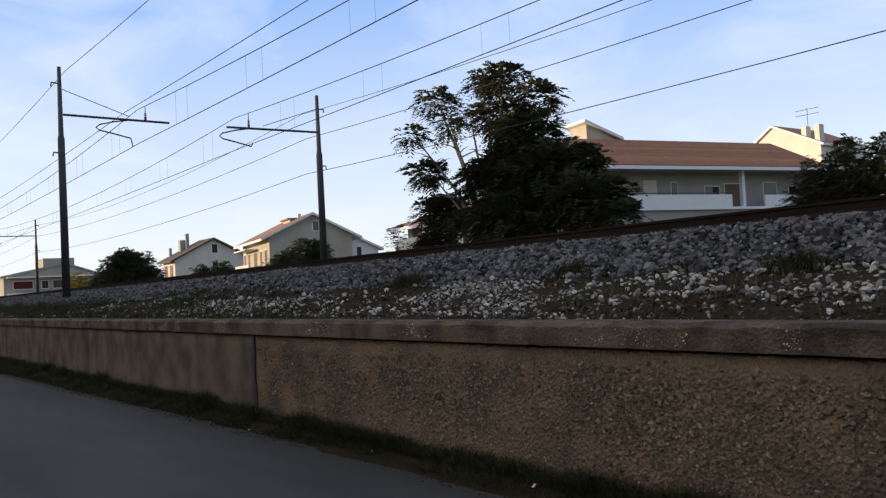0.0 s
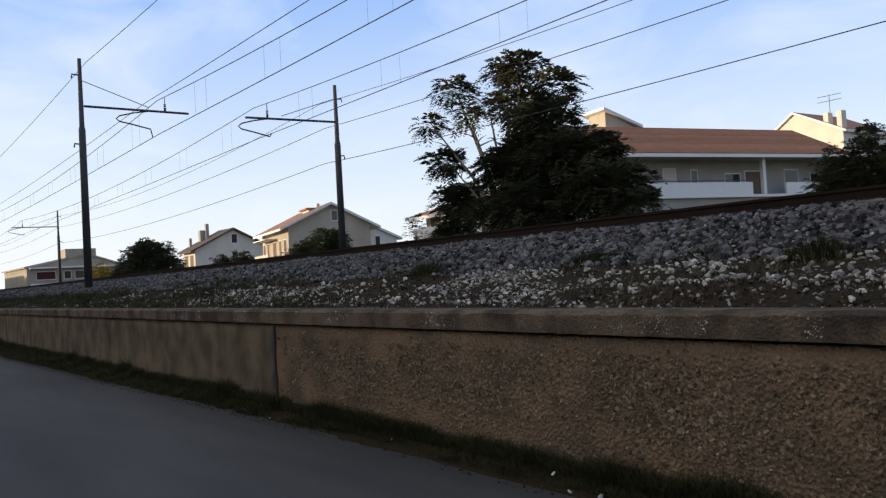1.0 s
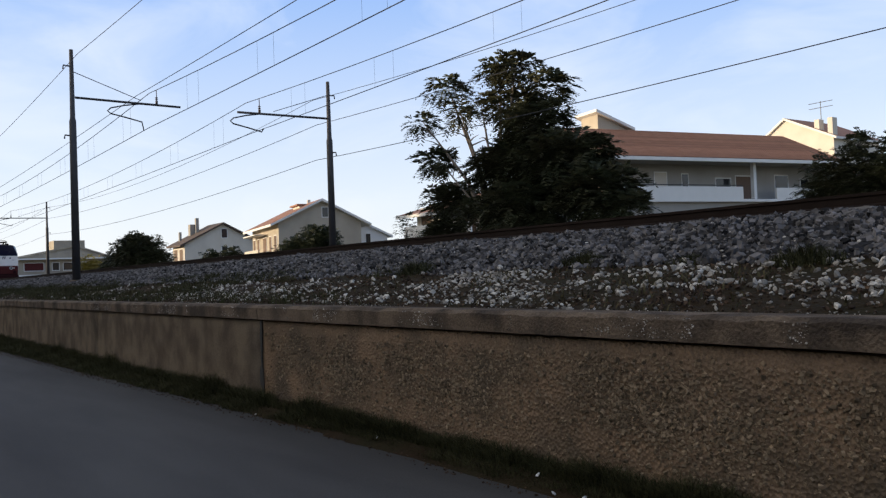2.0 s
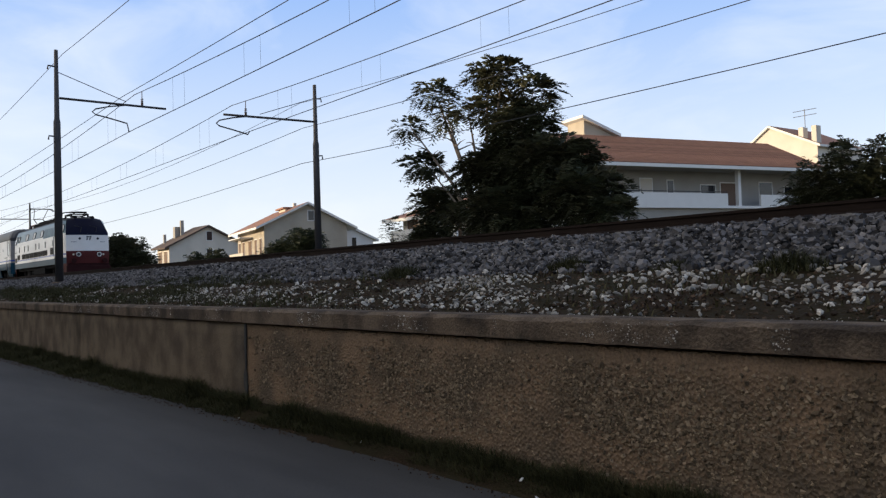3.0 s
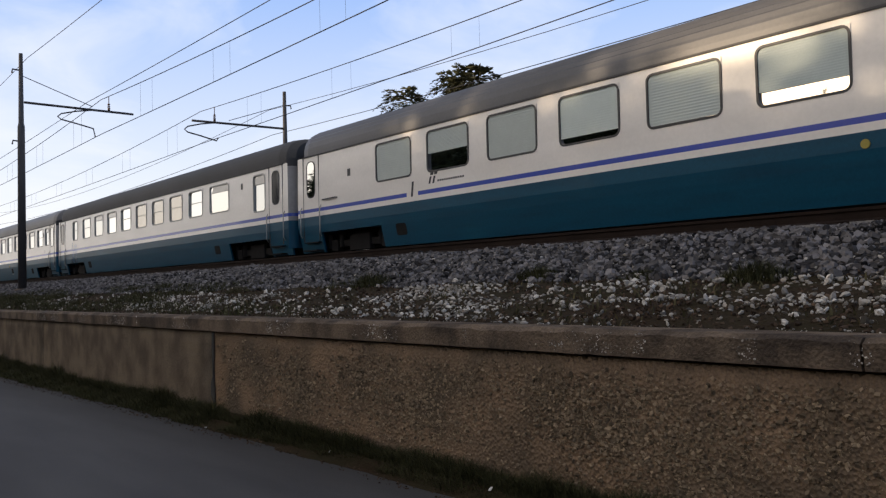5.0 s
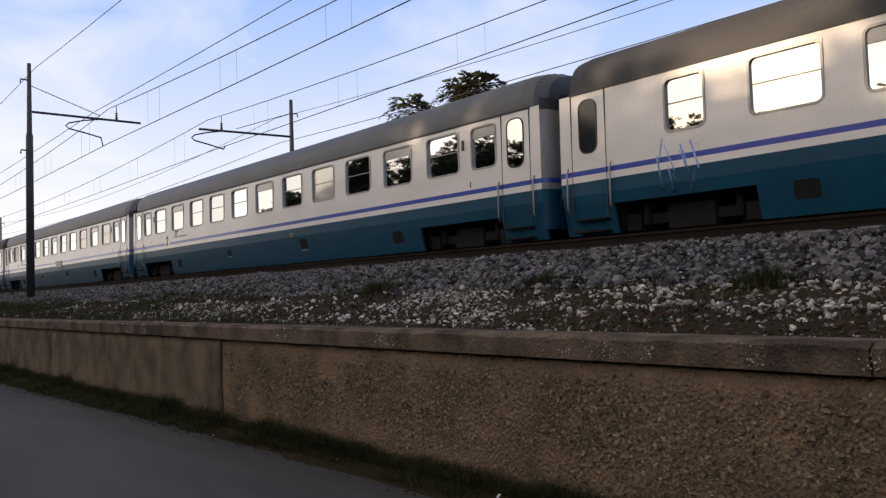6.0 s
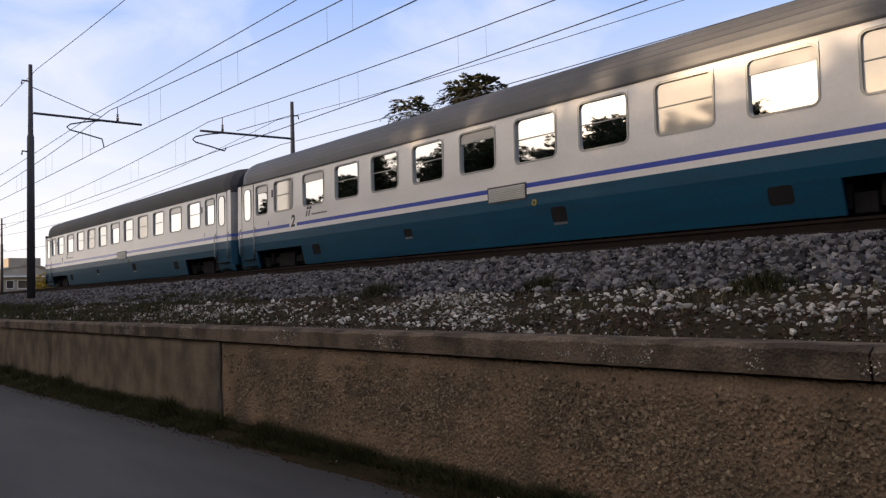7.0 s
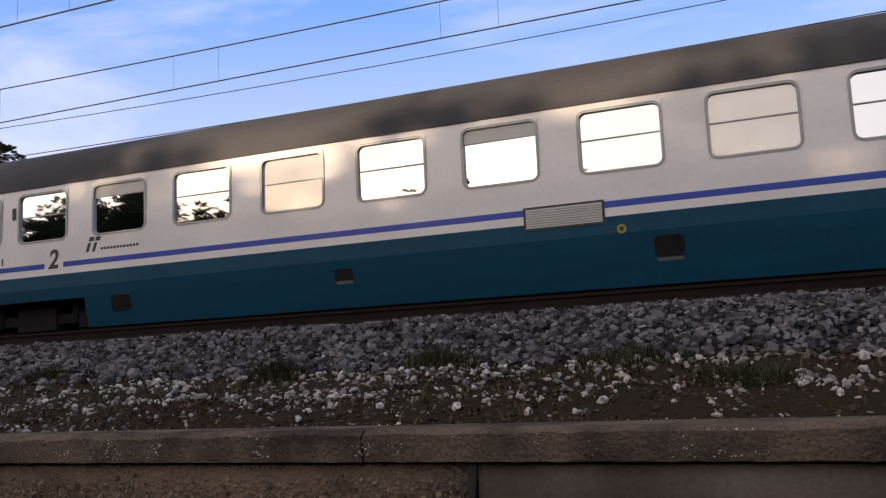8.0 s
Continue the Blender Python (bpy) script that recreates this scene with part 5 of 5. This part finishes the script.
def villa():
    """The long house with a tiled roof, a loggia and two roof towers; its front faces +x."""
    v = thing("villa", "two-storey cream villa with red tile roof and white balcony", "house", pose(-43.58, 46.33, 1.8, 0, 0, -12) @ Matrix.Diagonal((1, 0.9, 1, 1)))
    # local: x towards the railway's end of the front, y along the front
    Ln, e = 24.0, 7.6
    block(v, "wall", "plaster_grey", -11, -1.6, 0, Ln, 0, e)
    block(v, "wall", "plaster_grey", -1.6, 0, 0, Ln, 0, 4.5)
    block(v, "floor_slab", "white_trim", -1.6, 0.4, 0, Ln, 4.5, 4.7)
    block(v, "side_wall", "plaster_grey", -1.6, 0.0, -0.2, 0, 0, e)
    block(v, "side_wall", "plaster_grey", -1.6, 0.0, Ln, Ln + 0.2, 0, e)
    block(v, "parapet", "white_trim", 0.25, 0.4, 0.4, 13.4, 4.7, 5.65, "white solid balcony parapet")
    block(v, "parapet", "white_trim", 0.25, 0.4, 17.2, Ln, 4.7, 5.60, "white solid balcony parapet")
    block(v, "rail", "frame_dark", 0.28, 0.36, 0.4, 13.4, 5.74, 5.80)
    for y in (14.9, 23.5):
        block(v, "column", "white_trim", -0.2, 0.15, y, y + 0.3, 4.7, e)
    for y, w, z0, z1, mat in ((9.0, 0.6, 4.8, 6.8, "house_glass"), (6.4, 1.2, 4.8, 6.9, "plaster"), (13.2, 1.6, 4.8, 6.5, "house_glass"), (15.6, 1.9, 4.8, 6.7, "shutter"), (20.0, 1.5, 4.8, 6.8, "house_glass"), (22.8, 0.9, 4.8, 6.5, "house_glass")):
        opening(v, "x", -1.6, y, z0, z1, w, mat)
    for y in (3.0, 7.5, 12.5, 16.5):
        opening(v, "x", 0.0, y, 1.0, 2.4, 1.2)
    bm = bmesh.new()
    A = [(1.0, e - 0.05), (-5.5, e + 3.0), (-12, e - 0.05)]
    for (xa, za), (xb, zb) in zip(A, A[1:]):
        for y0, y1 in ((-0.8, Ln + 0.8),):
            lo = [bm.verts.new((x, y, z)) for x, z in ((xa, za), (xb, zb)) for y in (y0, y1)]
            hi = [bm.verts.new((w.co.x, w.co.y, w.co.z + 0.2)) for w in lo]
            for f in ((0, 1, 3, 2),):
                bm.faces.new([lo[i] for i in f]).material_index = 1
                bm.faces.new([hi[i] for i in f])
            for a, b in ((0, 1), (1, 3), (3, 2), (2, 0)):
                bm.faces.new((lo[a], lo[b], hi[b], hi[a])).material_index = 1
    block(v, "soffit", "plaster_grey", -11.9, 0.95, -0.7, Ln + 0.7, e - 0.03, e + 0.02)
    roof = part("roof", bm, ["roof_tile", "white_trim"], v, "weathered red tile roof with a white fascia")
    # courses of tiles up the front slope
    n = 20
    for k in range(n):
        t0, t1 = k / n, (k + 1) / n
        bm = bmesh.new()
        xa, xb = 1.02 - 6.5 * t0, 1.02 - 6.5 * t1
        za, zb = e + 0.16 + 3.05 * t0, e + 0.16 + 3.05 * t1
        m = 108
        y0, step = -0.8, (Ln + 1.6) / m
        line = []
        for i in range(m * 2 + 1):
            up = 0.05 if i % 2 else 0.0
            y = y0 + step * i / 2
            line.append([bm.verts.new((xa, y, za + up)), bm.verts.new((xa, y, za + up + 0.045)), bm.verts.new((xb, y, zb + up + 0.01))])
        for a, b in zip(line, line[1:]):
            bm.faces.new((a[0], b[0], b[1], a[1]))
            bm.faces.new((a[1], b[1], b[2], a[2]))
        part("tile_course", bm, "roof_tile", roof)
    bm = bmesh.new()
    box(bm, 0.98, 1.1, -0.8, Ln + 0.8, e - 0.12, e + 0.06)
    part("gutter", bm, "white_trim", v, "white gutter board")
    # roof towers: lit on the side towards the sun
    for x0, x1, y0, y1, zl, zr in ((-8.4, -6.0, 3.6, 6.9, 12.2, 10.9),):
        bm = bmesh.new()
        P = [bm.verts.new((x, y, z)) for x in (x0, x1) for y, z in ((y0, e + 0.8), (y0, zl), (y1, zr), (y1, e + 0.8))]
        for f in ((0, 1, 2, 3), (4, 5, 6, 7), (0, 1, 5, 4), (2, 3, 7, 6)):
            bm.faces.new([P[i] for i in f])
        tw = part("roof_tower", bm, "plaster_warm", v, "cream stair tower above the roof")
        bm = bmesh.new()
        Q = [bm.verts.new((x, y, z + t)) for t in (0.02, 0.25) for x in (x0 - 0.4, x1 + 0.4) for y, z in ((y0 - 0.4, zl + 0.05), (y1 + 0.4, zr - 0.05))]
        for f in ((0, 1, 3, 2), (4, 5, 7, 6), (0, 1, 5, 4), (2, 3, 7, 6), (0, 2, 6, 4), (1, 3, 7, 5)):
            bm.faces.new([Q[i] for i in f])
        part("tower_roof", bm, "white_trim", tw)
    return v


villa()

h = gable_house("house", "cream gabled house rising behind the villa", -8, 0, 0, 8.2, 1.9, 12.7, 15.0, 3.4, "plaster", 0.4)
h.matrix_basis = pose(-51.0, 75.0, 1.9, 0, 0, -90)
for x in (6.3, 7.6):
    block(h, "chimney", "plaster", -0.9, -0.1, x, x + 0.5, 8.5, 12.7, bevel=0.03)
bm = bmesh.new()
tube(bm, [(-1.5, 6.2, 11.5), (-1.5, 6.2, 14.6)], 0.04, 5)
for z in (14.0, 14.5):
    tube(bm, [(-1.5, 5.0, z), (-1.5, 7.4, z)], 0.03, 5)
part("aerial", bm, "steel", h)
bm = bmesh.new()
tube(bm, [(0.0, 3.0, 10.8), (0.12, 3.0, 10.8), (0.25, 3.0, 10.85)], [0.12, 0.14, 0.6], 14)
part("dish", bm, "steel", h, "round satellite dish")

h = gable_house("house", "cream gabled house with a lit balcony side", -88.0, -75.5, 35.0, 43.2, 1.9, 7.0, 9.0, 39.2, "plaster_warm", 0.9)
h.matrix_basis = pose(-75.5, 35.0, 1.9, 0, 0, -12)
opening(h, "x", 0.0, 4.6, 5.6, 6.5, 0.55)
for x, w in ((-1.4, 0.9), (-3.6, 0.9), (-6.2, 1.5), (-9.4, 0.9), (-11.4, 0.9)):
    opening(h, "y", 0.0, x, 2.2, 3.9, w, "shutter")
block(h, "balcony", "white_trim", -11.5, -4.6, -1.1, 0.0, 1.75, 2.0)
block(h, "parapet", "plaster", -11.5, -4.6, -1.1, -1.0, 2.0, 2.7, "cream balcony parapet")
block(h, "awning", "white_trim", -11.0, -5.0, -1.3, 0.0, 4.15, 4.25, "pale awning over the balcony")
block(h, "dormer", "plaster", -6.2, -3.6, 3.0, 5.6, 5.4, 7.0)
block(h, "dormer_roof", "roof_tile", -6.5, -3.3, 2.7, 6.0, 7.0, 7.15)
block(h, "chimney", "plaster", -5.2, -4.9, 4.2, 4.5, 7.0, 7.7)

h = gable_house("house", "small white house behind the gabled one", -82, -76.0, 39.9, 47.4, 1.9, 5.7, 7.25, 43.6, "white_trim", 0.5)
opening(h, "x", 0.0, 5.2, 3.0, 4.0, 0.5)

h = gable_house("house", "plain pale house with a dark tile roof", -110.4, -106, 36.4, 46.5, 1.9, 6.4, 8.9, 41.4, "plaster", 0.7, "dark_tile", "dark_tile")
opening(h, "x", 0.0, 5.2, 5.3, 6.4, 0.7)
opening(h, "x", 0.0, 5.2, 3.2, 4.2, 0.7)
for x in (-1.2, -3.2):
    opening(h, "y", 0.0, x, 2.0, 3.9, 1.2, "shutter")
block(h, "chimney", "plaster_grey", -3.9, -3.6, 0.6, 0.9, 4.4, 6.2)
block(h, "chimney", "plaster_grey", -3.4, -3.0, 2.6, 3.0, 5.6, 8.0)
block(h, "chimney_stack", "plaster_grey", -4.2, -3.5, 2.0, 3.2, 5.4, 7.2)

h = gable_house("house", "cream house with a brown roof beside the tree", -49.3, -41.5, 33.2, 43, 1.8, 5.7, 7.0, 38.0, "plaster", 1.2)
for x, w in ((-1.8, 1.3), (-4.2, 1.4), (-6.6, 1.2)):
    opening(h, "y", 0.0, x, 2.2, 4.2, w, "shutter")
block(h, "balcony", "white_trim", -7.6, -0.2, -1.2, 0.0, 1.9, 2.1)
block(h, "parapet", "white_trim", -7.6, -0.2, -1.2, -1.08, 2.1, 3.0, "white balcony parapet")
opening(h, "x", 0.0, 3.4, 2.6, 4.4, 1.2)

h = gable_house("low_building", "long low grey building with red shutters", -160, -139, 22.5, 36, 1.9, 6.0, 7.7, 31.0, "drab", 0.4, "dark_tile", "drab")
for y, mat, w in ((2.6, "red_paint", 2.6), (5.6, "house_glass", 0.9), (7.4, "house_glass", 1.4), (9.2, "house_glass", 1.4), (11.2, "shutter", 1.0)):
    opening(h, "x", 0.0, y, 2.3, 3.4, w, mat)
block(h, "canopy", "white_trim", 0.02, 1.2, 0.3, 13.0, 3.9, 4.1)
block(h, "parapet", "white_trim", 1.0, 1.2, 0.3, 8.0, 0.9, 1.7, "pale balcony parapet")
block(h, "penthouse", "drab", -8, -3, 6.0, 10.5, 5.2, 6.9)


# ---- trees and bushes ----
def frond_mesh(name, count, rng, centres, length, mat, leaflet, droop=0.5):
    """Compound leaves: a rachis set with pairs of narrow leaflets; centres are (x, y, z, outward x, y, z)."""
    verts, faces = [], []
    for c in centres:
        p, out = Vector(c[:3]), Vector(c[3:])
        out = (out + Vector((rng.uniform(-0.6, 0.6), rng.uniform(-0.6, 0.6), rng.uniform(-0.3, 0.5)))).normalized()
        side = out.cross(Vector((0, 0, 1)))
        side = side.normalized() if side.length > 0.05 else Vector((1, 0, 0))
        ln = length * rng.uniform(0.6, 1.3)
        for k in range(count):
            t = (k + 1) / count
            q = p + out * (ln * t) + Vector((0, 0, -droop * ln * t * t))
            s = leaflet * (1.1 - 0.5 * t) * rng.uniform(0.8, 1.2)
            for sg in (-1, 1):
                w = (side * sg + out * 0.5 + Vector((0, 0, rng.uniform(-0.5, 0.1)))).normalized()
                n = w.cross(out).normalized() * s * 0.06
                a = out * s * 0.17
                b = len(verts)
                verts += [q, q + w * s * 0.5 + a + n, q + w * s, q + w * s * 0.5 - a + n]
                faces.append((b, b + 1, b + 2, b + 3))
    me = bpy.data.meshes.new(name)
    me.from_pydata([tuple(v) for v in verts], [], faces)
    me.materials.append(M[mat])
    return me


def tree(name, label, x, y, base, blobs, seed, mat="leaf", trunks=3, per=1.0, length=0.55, leaflet=0.22, count=6, fork=0.3):
    """A tree or large shrub. blobs: (dx, dy, z, rx, ry, rz, fronds) masses of the crown."""
    rng = random.Random(seed)
    t = thing(name, label, "tree" if trunks else "bush", pose(x, y, base))
    bm = bmesh.new()
    stems = []
    for k in range(max(trunks, 1)):
        a = k * 2.4 + rng.random()
        foot = Vector((0.35 * math.cos(a) * (k > 0), 0.35 * math.sin(a) * (k > 0), -0.1))
        stems.append(foot)
    for i, (dx, dy, z, rx, ry, rz, n) in enumerate(blobs):
        foot = stems[i % len(stems)]
        tip = Vector((dx, dy, z - base + 0.2 * rz))
        mid = foot.lerp(tip, 0.45) + Vector((-0.2 * dx * fork, -0.2 * dy * fork, 0.1 * tip.z))
        r = 0.03 + 0.012 * tip.z
        tube(bm, [foot, foot.lerp(mid, 0.5), mid, mid.lerp(tip, 0.5), tip], [r, r * 0.85, r * 0.65, r * 0.4, 0.015], 7)
        for _ in range(7):
            s = mid.lerp(tip, rng.uniform(0.1, 0.9))
            d = Vector((rng.uniform(-rx, rx), rng.uniform(-ry, ry), rng.uniform(-0.1, 0.8) * rz)) * 0.85
            tube(bm, [s, s + d * 0.5 + Vector((0, 0, 0.1 * rz)), s + d], [r * 0.3, r * 0.18, 0.008], 5, False)
    part("trunk", bm, "bark", t, "forked pale grey-brown trunk and limbs")
    for dx, dy, z, rx, ry, rz, n in blobs:
        cs = []
        for _ in range(int(n * per)):
            u = Vector((rng.gauss(0, 1), rng.gauss(0, 1), rng.gauss(0, 1))).normalized()
            k = rng.random() ** 0.42
            lump = 0.78 + 0.42 * noise.noise((u.x * 2.1 + dx, u.y * 2.1 + seed, u.z * 2.1 + z))
            p = (dx + u.x * rx * k * lump, dy + u.y * ry * k * lump, z - base + u.z * rz * k * lump)
            if p[2] < 0.15:
                continue
            cs.append((*p, u.x, u.y, u.z * 0.6))
        ob = share("crown", frond_mesh("crown", count, rng, cs, length, mat, leaflet), t)
    return t


# the ailanthus beside the line
HEAVEN = [(-5.2, 8.5, 0.95, 0.55, 120), (-3.7, 9.75, 1.2, 0.6, 210), (-2.3, 8.5, 0.9, 0.65, 110), (0.1, 9.7, 0.9, 0.6, 220), (1.5, 9.5, 1.15, 0.65, 280), (2.6, 8.6, 1.1, 0.8, 280), (-0.9, 8.5, 0.8, 0.6, 110), (0.6, 8.2, 1.6, 1.0, 470), (2.2, 7.3, 1.8, 1.1, 800), (-4.2, 6.7, 1.05, 0.7, 210), (-3.6, 4.9, 1.6, 1.0, 620), (0.4, 5.9, 2.4, 1.6, 1900), (3.1, 5.8, 2.2, 1.4, 1500), (4.6, 5.9, 1.2, 0.8, 420), (5.1, 4.5, 1.9, 1.2, 1150), (6.4, 3.9, 0.9, 0.5, 180), (1.6, 4.2, 3.5, 1.1, 1900), (-4.0, 3.6, 1.2, 0.8, 420)]
tree("tree", "broad dark-leaved tree of heaven with pale bare limbs", -26.0, 21.5, 1.6,
     [(dx, 0.3 * math.sin(3 * dx), z - 0.25, 0.86 * rx, 0.3 + 0.6 * rx, 0.86 * rz, n * (0.36 if z > 7.5 else 0.54)) for dx, z, rx, rz, n in HEAVEN], 3, trunks=3, length=0.5, leaflet=0.34)
tree("tree", "dark leafy shrub growth on the embankment", -12.4, 24.0, 1.7, [
    (0, 0, 3.3, 2.3, 1.8, 2.0, 2600), (-1.2, 0, 3.1, 1.3, 1.4, 1.8, 1400), (2.4, 0, 3.3, 2.4, 1.7, 1.8, 2300), (5.2, 0, 3.2, 2.6, 1.6, 1.8, 2000), (8.5, 0.5, 3.1, 2.7, 1.6, 1.8, 1500), (-0.6, 0, 4.9, 0.35, 0.4, 0.35, 60), (0.5, 0, 4.9, 0.4, 0.4, 0.3, 60), (-1.6, 0, 2.7, 1.1, 1.2, 1.1, 700)],
    8, trunks=3, per=1.7, length=0.24, leaflet=0.14)
tree("tree", "round dark tree beside the far track", -70.5, 20.6, 1.7, [(0, 0, 3.7, 3.3, 2.5, 2.3, 3000), (-1.9, 0, 3.2, 2.4, 1.9, 1.8, 1300), (2.0, 0.2, 3.1, 2.5, 1.9, 1.8, 1400), (-3.7, -0.7, 3.0, 2.2, 1.8, 1.6, 1300), (-1.8, -0.2, 4.0, 2.6, 1.8, 1.9, 1500)], 12, trunks=1, length=0.35, leaflet=0.26)
tree("bush", "yellowing bush beside the far track", -99, 23.5, 1.8, [(0, 0, 3.4, 1.9, 1.9, 1.7, 500), (-3, 0.4, 3.0, 1.9, 1.6, 1.4, 360)], 13, "leaf_yellow", trunks=1, length=0.4, leaflet=0.3)
tree("bush", "dark bush before the gabled house", -67.6, 35.0, 1.8, [(0, 0, 4.2, 2.9, 2.2, 2.4, 2800), (-2.6, -1.0, 3.8, 2.3, 1.8, 1.8, 1700), (2.1, 0.4, 3.3, 1.6, 1.3, 1.3, 500)], 14, "leaf_dark", trunks=1, length=0.4, leaflet=0.26)
tree("bush", "dark hedge before the pale house", -92.5, 34.8, 1.8, [(0, 0, 3.8, 2.2, 1.6, 1.4, 650), (1.4, 1.7, 4.2, 2.0, 1.5, 1.4, 520)], 15, "leaf_dark", trunks=1, length=0.45, leaflet=0.3)
tree("bush", "thin sapling beside the cream house", -46.5, 30.5, 1.8, [(0, 0, 4.4, 1.0, 0.9, 1.4, 90), (0.5, 0, 3.3, 0.9, 0.8, 0.9, 70)], 16, "leaf_dark", trunks=1, length=0.35, leaflet=0.2)
# trees on the road's other side, which the coach windows mirror and which shade the line
k = 0
for tx, ty, hh in ((-102, -26, 13), (-93, -25, 14.5), (-84, -26, 17), (-75, -25, 17.3), (-66, -26, 17), (-58, -24, 16.6), (-50, -26, 16.4), (-42, -24, 15.6), (-34.5, -25, 14), (-27.5, -26, 12.8), (-21, -25, 12.8), (-14, -24, 12.8), (-6, -25, 13), (2, -24, 12.6), (11, -25, 12.8), (20, -24, 12.8), (30, -26, 13)):
    k += 1
    thin = -35 < tx < -20
    body = [(0, 0, hh * 0.3, 5.0, 3.0, hh * 0.26, 1300), (0, 0, hh * 0.54, 4.8, 3.0, hh * 0.40, 800)] if thin else [(0, 0, hh * 0.55, 4.6, 3.0, hh * 0.40, 1500)]
    few = 0.6 if thin else 1.0
    tree("tree", "leafy roadside tree on the other side of the road", tx, ty, -0.1, [
        *body, (2.2, 0.4, hh * 0.72, 2.8, 2.2, hh * 0.25, 620 * few), (-2.4, -0.3, hh * 0.68, 2.8, 2.2, hh * 0.25, 620 * few), (3.4, 0, hh * 0.4, 2.6, 2.0, hh * 0.28, 600), (-3.6, 0, hh * 0.36, 2.6, 2.0, hh * 0.28, 600)],
        40 + k, "leaf_dark", trunks=1, length=0.9, leaflet=0.75, count=5)


# ---- weeds and litter ----
def weeds():
    rng = np.random.default_rng(21)
    n = 150000
    x = -45 + 52 * rng.random(n) ** 0.75
    edge = np.array([road_edge(a) - 0.08 - 0.08 * noise.noise((a * 3.1, 7, 4)) for a in x])
    y = 4.49 - (4.49 - edge) * rng.random(n)
    clump = np.array([0.45 + 0.9 * max(0, noise.noise((a * 1.3, 5, 2)) + 0.35) for a in x])
    h = rng.uniform(0.06, 0.27, n) * clump * np.clip(1.15 - 0.75 * (4.48 - y) / (4.49 - edge), 0.45, 1)
    me = blades_mesh("verge_grass", np.stack([x, y, np.where(y > 4.3, 0.03, -0.03) + 0 * x], 1), h, rng, "grass", 0.0038)
    tagged(new("verge_grass", me), "dark green grass at the foot of the wall", "grass", kind="stuff")
    spots = [(-18.5, 6.9, 0.5), (-10.2, 6.75, 0.38), (-4.1, 6.6, 0.34), (-5.4, 6.75, 0.28), (-7.0, 6.9, 0.3), (-14, 6.5, 0.35), (-22, 6.3, 0.45), (-27, 6.0, 0.5), (-33.5, 6.6, 0.7), (-30, 6.4, 0.5), (-1.0, 6.6, 0.45), (-0.2, 5.8, 0.35), (1.8, 6.2, 0.4), (3.6, 6.6, 0.45), (-2.6, 6.75, 0.35), (-38, 6.6, 0.6), (-20, 5.6, 0.4), (-25, 5.5, 0.4), (-16, 5.7, 0.3)]
    for k, (cx, cy, s) in enumerate(spots):
        m = 750
        a, r = rng.uniform(0, 6.28, m), s * 0.8 * rng.random(m) ** 0.6
        px, py = cx + 1.3 * r * np.cos(a), cy + 0.7 * r * np.sin(a)
        pz = np.array([bed_height(v) for v in py])
        me = blades_mesh("weed_clump", np.stack([px, py, pz], 1), rng.uniform(0.08, 0.50, m) * s * (1.5 if k in (1, 2, 4, 14) else 0.9) * (1 - 0.8 * r / s), rng, "dry_grass" if k in (5, 9, 12, 16) else "grass", 0.004)
        tagged(new("weed_clump", me), "tuft of dry and green weeds on the slope", "weeds", kind="stuff")
    m = 6000
    x, y = -48 + 54 * rng.random(m) ** 0.8, rng.uniform(4.98, 6.7, m)
    keep = np.array([noise.noise((a * 0.5, b * 1.2, 9)) > 0.02 for a, b in zip(x, y)])
    x, y = x[keep], y[keep]
    me = blades_mesh("slope_grass", np.stack([x, y, [bed_height(v) for v in y]], 1), rng.uniform(0.025, 0.09, len(x)), rng, "dry_grass", 0.01)
    tagged(new("slope_grass", me), "short dry grass among the stones", "grass", kind="stuff")
    m = 36000
    x, y = -10 - 45 * rng.random(m), rng.uniform(4.98, 7.2, m)
    keep = np.array([noise.noise((a * 0.28, b * 0.9, 12)) + 0.3 * noise.noise((a * 1.5, b * 2.5, 2)) + 0.012 * (-a - 14) > 0.02 for a, b in zip(x, y)])
    x, y = x[keep], y[keep]
    me = blades_mesh("green_grass", np.stack([x, y, [bed_height(v) for v in y]], 1), rng.uniform(0.02, 0.11, len(x)), rng, "grass", 0.007)
    tagged(new("green_grass", me), "low green weeds grown over the slope", "grass", kind="stuff")
    for cx, cy, s in ((-4.92, 4.28, 0.05), (-4.3, 4.15, 0.05), (-9.6, 4.05, 0.035), (-7.1, 4.2, 0.03), (-4.55, 4.1, 0.045)):
        rs = np.random.default_rng(int(abs(cx) * 100))
        ob = new("litter", stones_mesh("litter", [(0, 0, 0)], [s * 0.75], rs, "litter", 0.4, worn=True))
        ob.matrix_basis = pose(cx, cy, 0.02 if cy < 4.2 else 0.06)
        tagged(ob, "crumpled white scrap of litter on the verge", "litter")


weeds()


# ---- what moves ----
JOINT = [(0.0, -182.1), (0.5, -163.6), (1.0, -145.1), (1.5, -126.6), (2.0, -108.1), (2.5, -89.6), (3.0, -71.1), (3.5, -52.6), (4.0, -34.1), (4.5, -14.75), (5.0, 3.65), (5.5, 21.85), (6.0, 40.0), (6.5, 58.2), (7.0, 76.33), (7.5, 94.5), (8.0, 113.04)]


def motions():
    """The train runs through on the far track; JOINT is where locomotive and first coach meet."""
    for k, ob in enumerate([LOCO, *COACHES]):
        back = -26.95 - 25.77 * (k - 1) if k else 0.0
        walk(ob, [(t, pose(x + back, TRACKS[1], RAIL_Z)) for t, x in JOINT])


motions()
